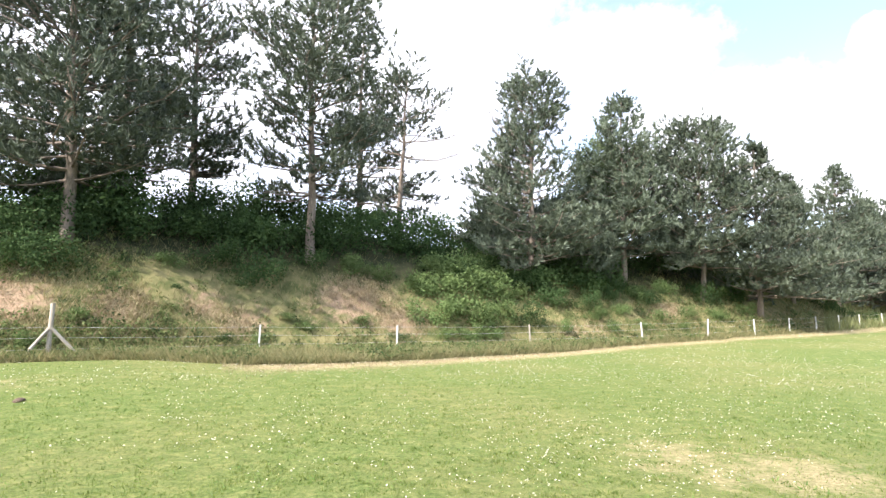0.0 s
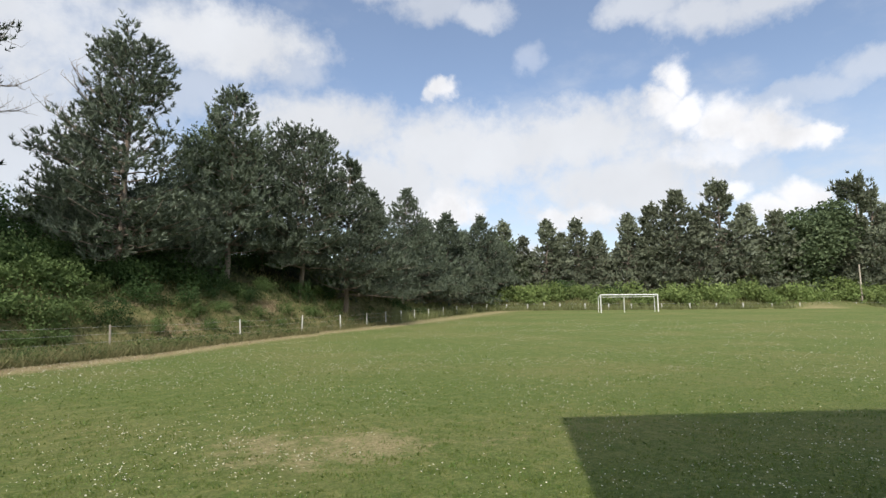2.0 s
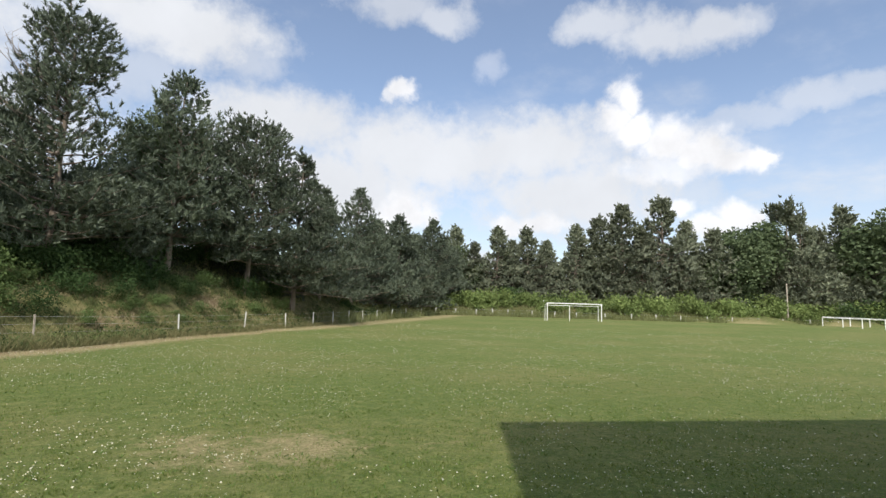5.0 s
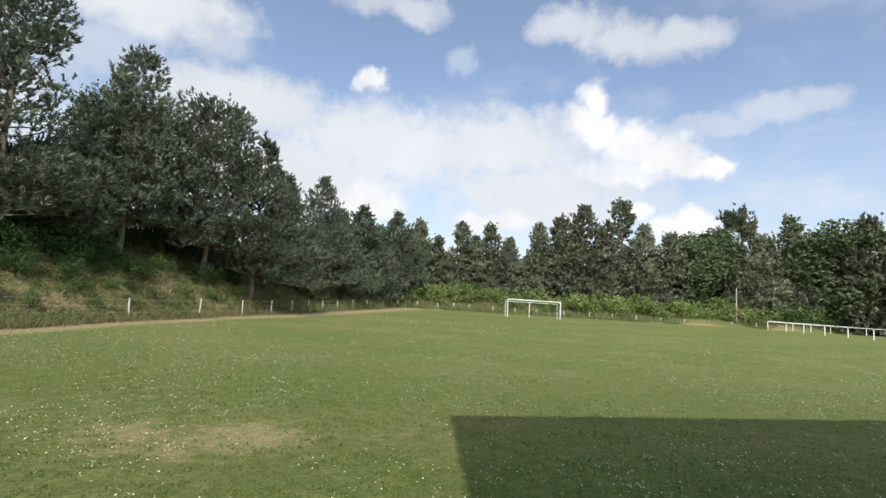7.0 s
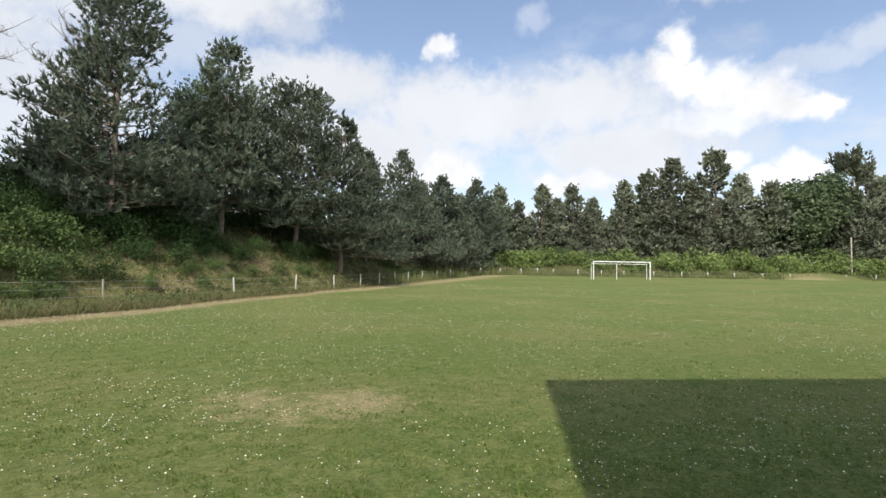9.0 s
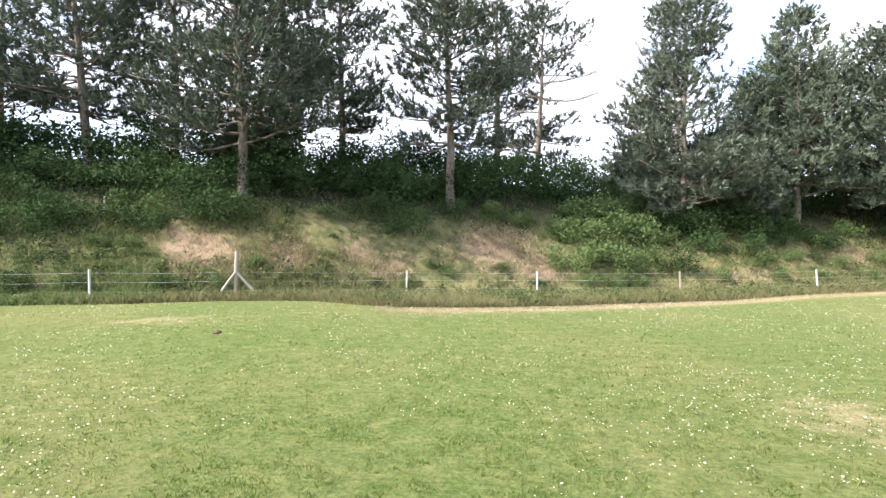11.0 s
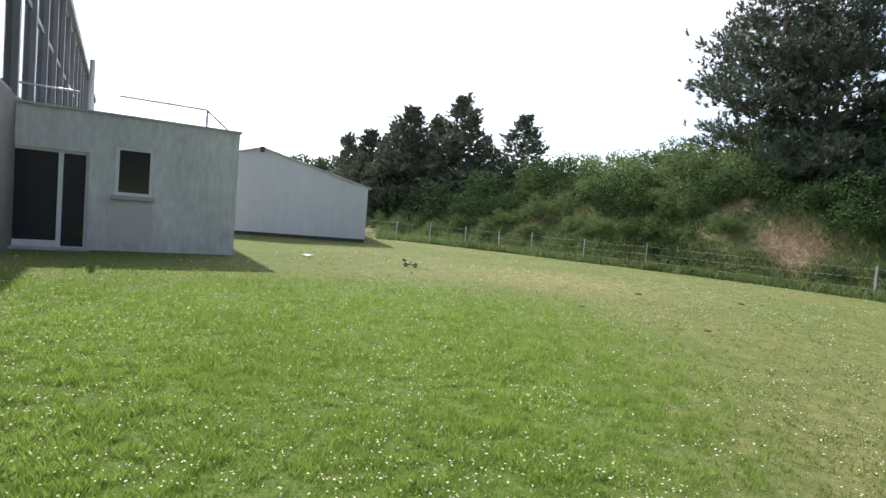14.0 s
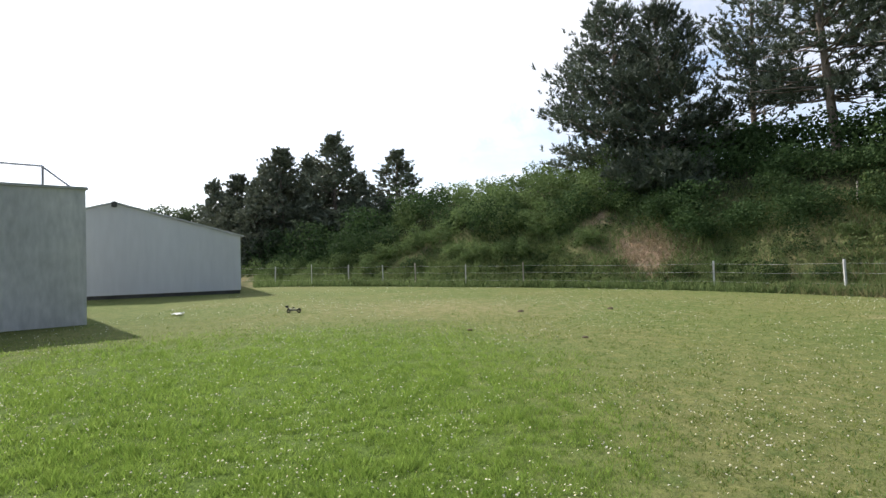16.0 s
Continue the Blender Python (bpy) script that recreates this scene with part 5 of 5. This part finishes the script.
def weeds(n, seed):
    """Tangled leafy weeds in the long grass between the lawn and the bank."""
    g = np.random.default_rng(seed)
    az = g.uniform(-32, 104, n)
    r = np.interp(az, AZ_TABLE, LIP) + (g.gamma(1.5, 2.2, n) + 0.1) * np.interp(az, AZ_TABLE, SLANT)
    x, y = bearing_arrays(az, r)
    ok = (bare_weight(x, y) < 0.3 + 0.4 * g.random(n)) & (patchy(x, y, 1.4, 9) > 0.25 + 0.4 * g.random(n))
    x, y = x[ok], y[ok]
    z = terrain(x, y)
    rows = np.stack([x, y, z + 0.12, g.uniform(0.14, 0.34, len(x))], 1)
    lit = g.random(len(x)) < 0.8
    for name, mat, some, label in (("weeds", WEED_LIGHT, lit, "pale green leafy weeds among the long grass"), ("dark_weeds", LEAF, ~lit, "dark green leafy weeds among the long grass")):
        tagged(new(name, tri_mesh(name, leaf_crown(g, rows[some], 18, 0.11), mat)), label, "weeds", kind="stuff")


weeds(11000, 29)


def far_spot(g, n):
    az = g.uniform(-96, -33, n)
    r = np.interp(az, AZ_TABLE, LIP) + (g.gamma(1.6, 1.1, n) - 0.4) * np.interp(az, AZ_TABLE, SLANT)
    return bearing_arrays(az, r)


blades(26000, far_spot, (0.3, 0.95), lambda r: 0.012 + 0.0005 * r, TALL_PALE, "far_meadow_grass", "tall pale green grass along the far fence", 31, 0.3)


def scar_spot(g, n):
    az = g.uniform(-34, 78, n)
    r = np.interp(az, AZ_TABLE, R_TABLE) + g.uniform(0, 6, n) * np.interp(az, AZ_TABLE, SLANT)
    x, y = bearing_arrays(az, r)
    ok = bare_weight(x, y) > 0.15 + 0.5 * g.random(n)
    return x[ok], y[ok]


def verge_spot(g, n):
    """The trodden, sun-bleached strip of the pitch along the fence."""
    az = g.uniform(-40, 24, n)
    r = np.interp(az, AZ_TABLE, LIP) - (np.abs(g.normal(0, 1.3, n)) - 0.3) * np.interp(az, AZ_TABLE, SLANT)
    return bearing_arrays(az, r)


blades(220000, scar_spot, (0.04, 0.22), lambda r: 0.010 + 0.0003 * r, STRAW, "dry_grass", "withered straw-coloured grass on bare scars of the bank", 17, 0.8)
blades(60000, verge_spot, (0.012, 0.05), lambda r: 0.005 + 0.00018 * r, STRAW, "bleached_verge_grass", "bleached cut grass along the fence", 18, 0.8)


def daisies(n, seed):
    g = np.random.default_rng(seed)
    r = 2.4 * (52 / 2.4) ** (g.random(n) ** 0.7)
    az = g.uniform(-98, 142, n)
    x, y = bearing_arrays(az, r)
    keep = np.array([noise.noise(Vector((a * 0.3, b * 0.3, 3.0))) + 0.7 * noise.noise(Vector((a * 1.3, b * 1.3, 9.0))) for a, b in zip(x, y)]) > g.normal(0.20, 0.24, n) - 0.40 * np.exp(-((x - 4) ** 2 + (y - 15) ** 2) / 45) - 0.55 * np.exp(-((x - 5) ** 2 / 40 + (y - 22) ** 2 / 30)) - 0.3 * np.exp(-((x + 8) ** 2 + (y - 16) ** 2) / 30) - 0.42 * np.clip(lush_weight(x, y) * 2, 0, 1) - 0.16 * np.clip((r - 9) / 10, 0, 1)
    ok = keep & (past_lawn(x, y) < -0.5) & ~((0.633 * x - 0.774 * y > 2.5) & (x < 0.5)) & ~((x < -12) & (0.784 * (x + 14.5) + 0.62 * (y + 8.1) < 0.1) & (y < -7.9)) & ~((0.545 * (x + 0.18) + 0.839 * (y + 0.53) < 0.05) & (x > -0.3))
    x, y, r = x[ok], y[ok], r[ok]
    z = terrain(x, y) + g.uniform(0.04, 0.075, len(x))
    size = 0.0052 * g.uniform(0.45, 1.5, len(x)) + 0.00036 * r
    c = np.stack([x, y, z], 1)
    tilt = np.stack([g.normal(0, 0.45, len(x)), g.normal(0, 0.45, len(x)), np.ones(len(x))], 1)
    tilt /= np.linalg.norm(tilt, axis=1)[:, None]
    u = np.cross(tilt, np.array([0.3, 1, 0.1]))
    u /= np.linalg.norm(u, axis=1)[:, None]
    v = np.cross(tilt, u)
    rays = []
    for k in range(7):
        a, b = 2 * np.pi * k / 7, 2 * np.pi * (k + 0.92) / 7
        rays.append(np.stack([c, c + (u * math.cos(a) + v * math.sin(a)) * size[:, None], c + (u * math.cos(b) + v * math.sin(b)) * size[:, None]], 1))
    tagged(new("daisies", tri_mesh("daisies", np.concatenate(rays), PETAL)), "white daisies scattered through the lawn", "flowers", kind="stuff")
    near = r < 14
    mid = c[near] + tilt[near] * 0.0025
    s = size[near, None] * 0.38
    hearts = []
    for k in range(4):
        a, b = math.pi / 2 * k, math.pi / 2 * (k + 1)
        hearts.append(np.stack([mid, mid + (u[near] * math.cos(a) + v[near] * math.sin(a)) * s, mid + (u[near] * math.cos(b) + v[near] * math.sin(b)) * s], 1))
    tagged(new("daisy_centres", tri_mesh("daisy_centres", np.concatenate(hearts), YOLK)), "yellow centres of the lawn daisies", "flowers", kind="stuff")


daisies(70000, 6)


# ---- small things ----
def buggy(x, y, turn):
    """A radio-controlled off-road buggy, about half a metre long."""
    c = thing("toy_buggy", pose(x, y, height_at(x, y) + 0.01, 0, 0, turn) @ Matrix.Scale(0.88, 4), "small black and cream radio-controlled off-road buggy on the lawn", "toy car")
    part("chassis", box(-0.20, -0.055, 0.055, 0.19, 0.055, 0.075, 0.006), BLACK, c)
    bm = box(-0.16, -0.06, 0.075, 0.18, 0.06, 0.135, 0.015)
    for v in bm.verts:
        if v.co.z > 0.1:
            v.co.z += 0.035 * max(0, 1 - abs(v.co.x + 0.02) / 0.1)
            v.co.y *= 0.7
        if v.co.x > 0.08:
            v.co.z -= (v.co.x - 0.08) * 0.35 * (v.co.z > 0.09)
            v.co.y *= 0.7
    part("body_shell", bm, SHELL, c, "cream body shell with dark patches")
    part("cockpit", box(-0.05, -0.035, 0.14, 0.03, 0.035, 0.178, 0.012), BLACK, c)
    w = part("rear_wing", box(-0.27, -0.085, 0.195, -0.18, 0.085, 0.205, 0.003), BLACK, c, "black rear wing")
    part("wing_plate", box(-0.275, -0.09, 0.175, -0.175, -0.085, 0.225), BLACK, w)
    part("wing_plate", box(-0.275, 0.085, 0.175, -0.175, 0.09, 0.225), BLACK, w)
    part("wing_mount", join(rod((-0.17, -0.03, 0.09), (-0.22, -0.03, 0.196), 0.005), rod((-0.17, 0.03, 0.09), (-0.22, 0.03, 0.196), 0.005)), BLACK, c)
    for fx in (-0.165, 0.165):
        part("shock_tower", box(fx - 0.006, -0.06, 0.07, fx + 0.006, 0.06, 0.15, 0.003), BLACK, c)
        for s in (-1, 1):
            part("suspension_arm", rod((fx, s * 0.03, 0.065), (fx, s * 0.115, 0.06), 0.006), BLACK, c)
            wheel = part("wheel", rod((fx, s * 0.105, 0.06), (fx, s * 0.158, 0.06), 0.034, sides=16), SHELL, c, "cream wheel rim")
            bm = bmesh.new()
            prof = [(0.034, 0.102), (0.056, 0.102), (0.062, 0.110), (0.062, 0.153), (0.056, 0.161), (0.034, 0.161)]
            rings = [[bm.verts.new((fx + math.cos(a) * q, s * v, 0.06 + math.sin(a) * q)) for q, v in prof] for a in np.linspace(0, 2 * math.pi, 20, endpoint=False)]
            for i in range(20):
                for j in range(5):
                    bm.faces.new((rings[i][j], rings[(i + 1) % 20][j], rings[(i + 1) % 20][j + 1], rings[i][j + 1]))
            for i in range(0, 20, 2):
                a = 2 * math.pi * i / 20
                bmesh.ops.create_cube(bm, size=1, matrix=Matrix.Translation((fx + math.cos(a) * 0.064, s * 0.1315, 0.06 + math.sin(a) * 0.064)) @ Matrix.Rotation(-a, 4, "Y") @ Matrix.Diagonal((0.008, 0.045, 0.01, 1)))
            bmesh.ops.recalc_face_normals(bm, faces=bm.faces[:])
            part("tyre", bm, RUBBER, wheel, "knobbly black tyre")


buggy(-16.2, -3.5, 100)


def clod(x, y, s, seed):
    bm = bmesh.new()
    bmesh.ops.create_icosphere(bm, subdivisions=2, radius=s)
    for v in bm.verts:
        v.co *= 1 + 0.5 * noise.noise(v.co * 14 / s * 0.06 + Vector((seed, 0, 0)))
        v.co.z *= 0.45
    me = bpy.data.meshes.new("earth_clod")
    bm.to_mesh(me)
    bm.free()
    me.materials.append(DIRT)
    ob = new("earth_clod", me)
    ob.location = (x, y, height_at(x, y) + s * 0.15)
    tagged(ob, "small dark clod of earth on the lawn", "clod", "clods on the lawn")


for i, (az, d, s) in enumerate(((78.6, 15.2, 0.09), (84.0, 11.5, 0.07), (39.5, 12.0, 0.10), (69.5, 16.0, 0.08), (72.0, 10.5, 0.06))):
    clod(*bearing(az, d), s, i)

bm = bmesh.new()
bmesh.ops.create_grid(bm, x_segments=10, y_segments=6, size=0.5)
for v in bm.verts:
    v.co = Vector((v.co.x * 0.34 + 0.04 * noise.noise(v.co * 4), v.co.y * 0.26, 0.07 + 0.05 * noise.noise(v.co * 5 + Vector((7, 0, 0)))))
bmesh.ops.solidify(bm, geom=bm.faces[:], thickness=0.006)
me = bpy.data.meshes.new("plastic_sheet")
bm.to_mesh(me)
bm.free()
me.materials.append(LITTER)
sheet = new("plastic_sheet", me)
sheet.location = (-16.1, -6.8, height_at(-16.1, -6.8))
tagged(sheet, "crumpled white plastic sheet lying on the lawn", "litter")


def old_stake(az, d, h, r, lean=0.0):
    x, y = bearing(az, d)
    bm = rod((0, 0, -0.4), (lean, 0, h), r, r * 0.85)
    me = bpy.data.meshes.new("old_stake")
    bm.to_mesh(me)
    bm.free()
    me.materials.append(TIMBER)
    ob = new("old_stake", me)
    ob.location = (x, y, height_at(x, y))
    tagged(ob, "old grey wooden stake in the brambles", "stake", "stakes in the brambles")


old_stake(55.6, 38.5, 3.4, 0.06)
old_stake(49.0, 28.0, 0.9, 0.04)
old_stake(-76.2, 126.0, 7.5, 0.14)
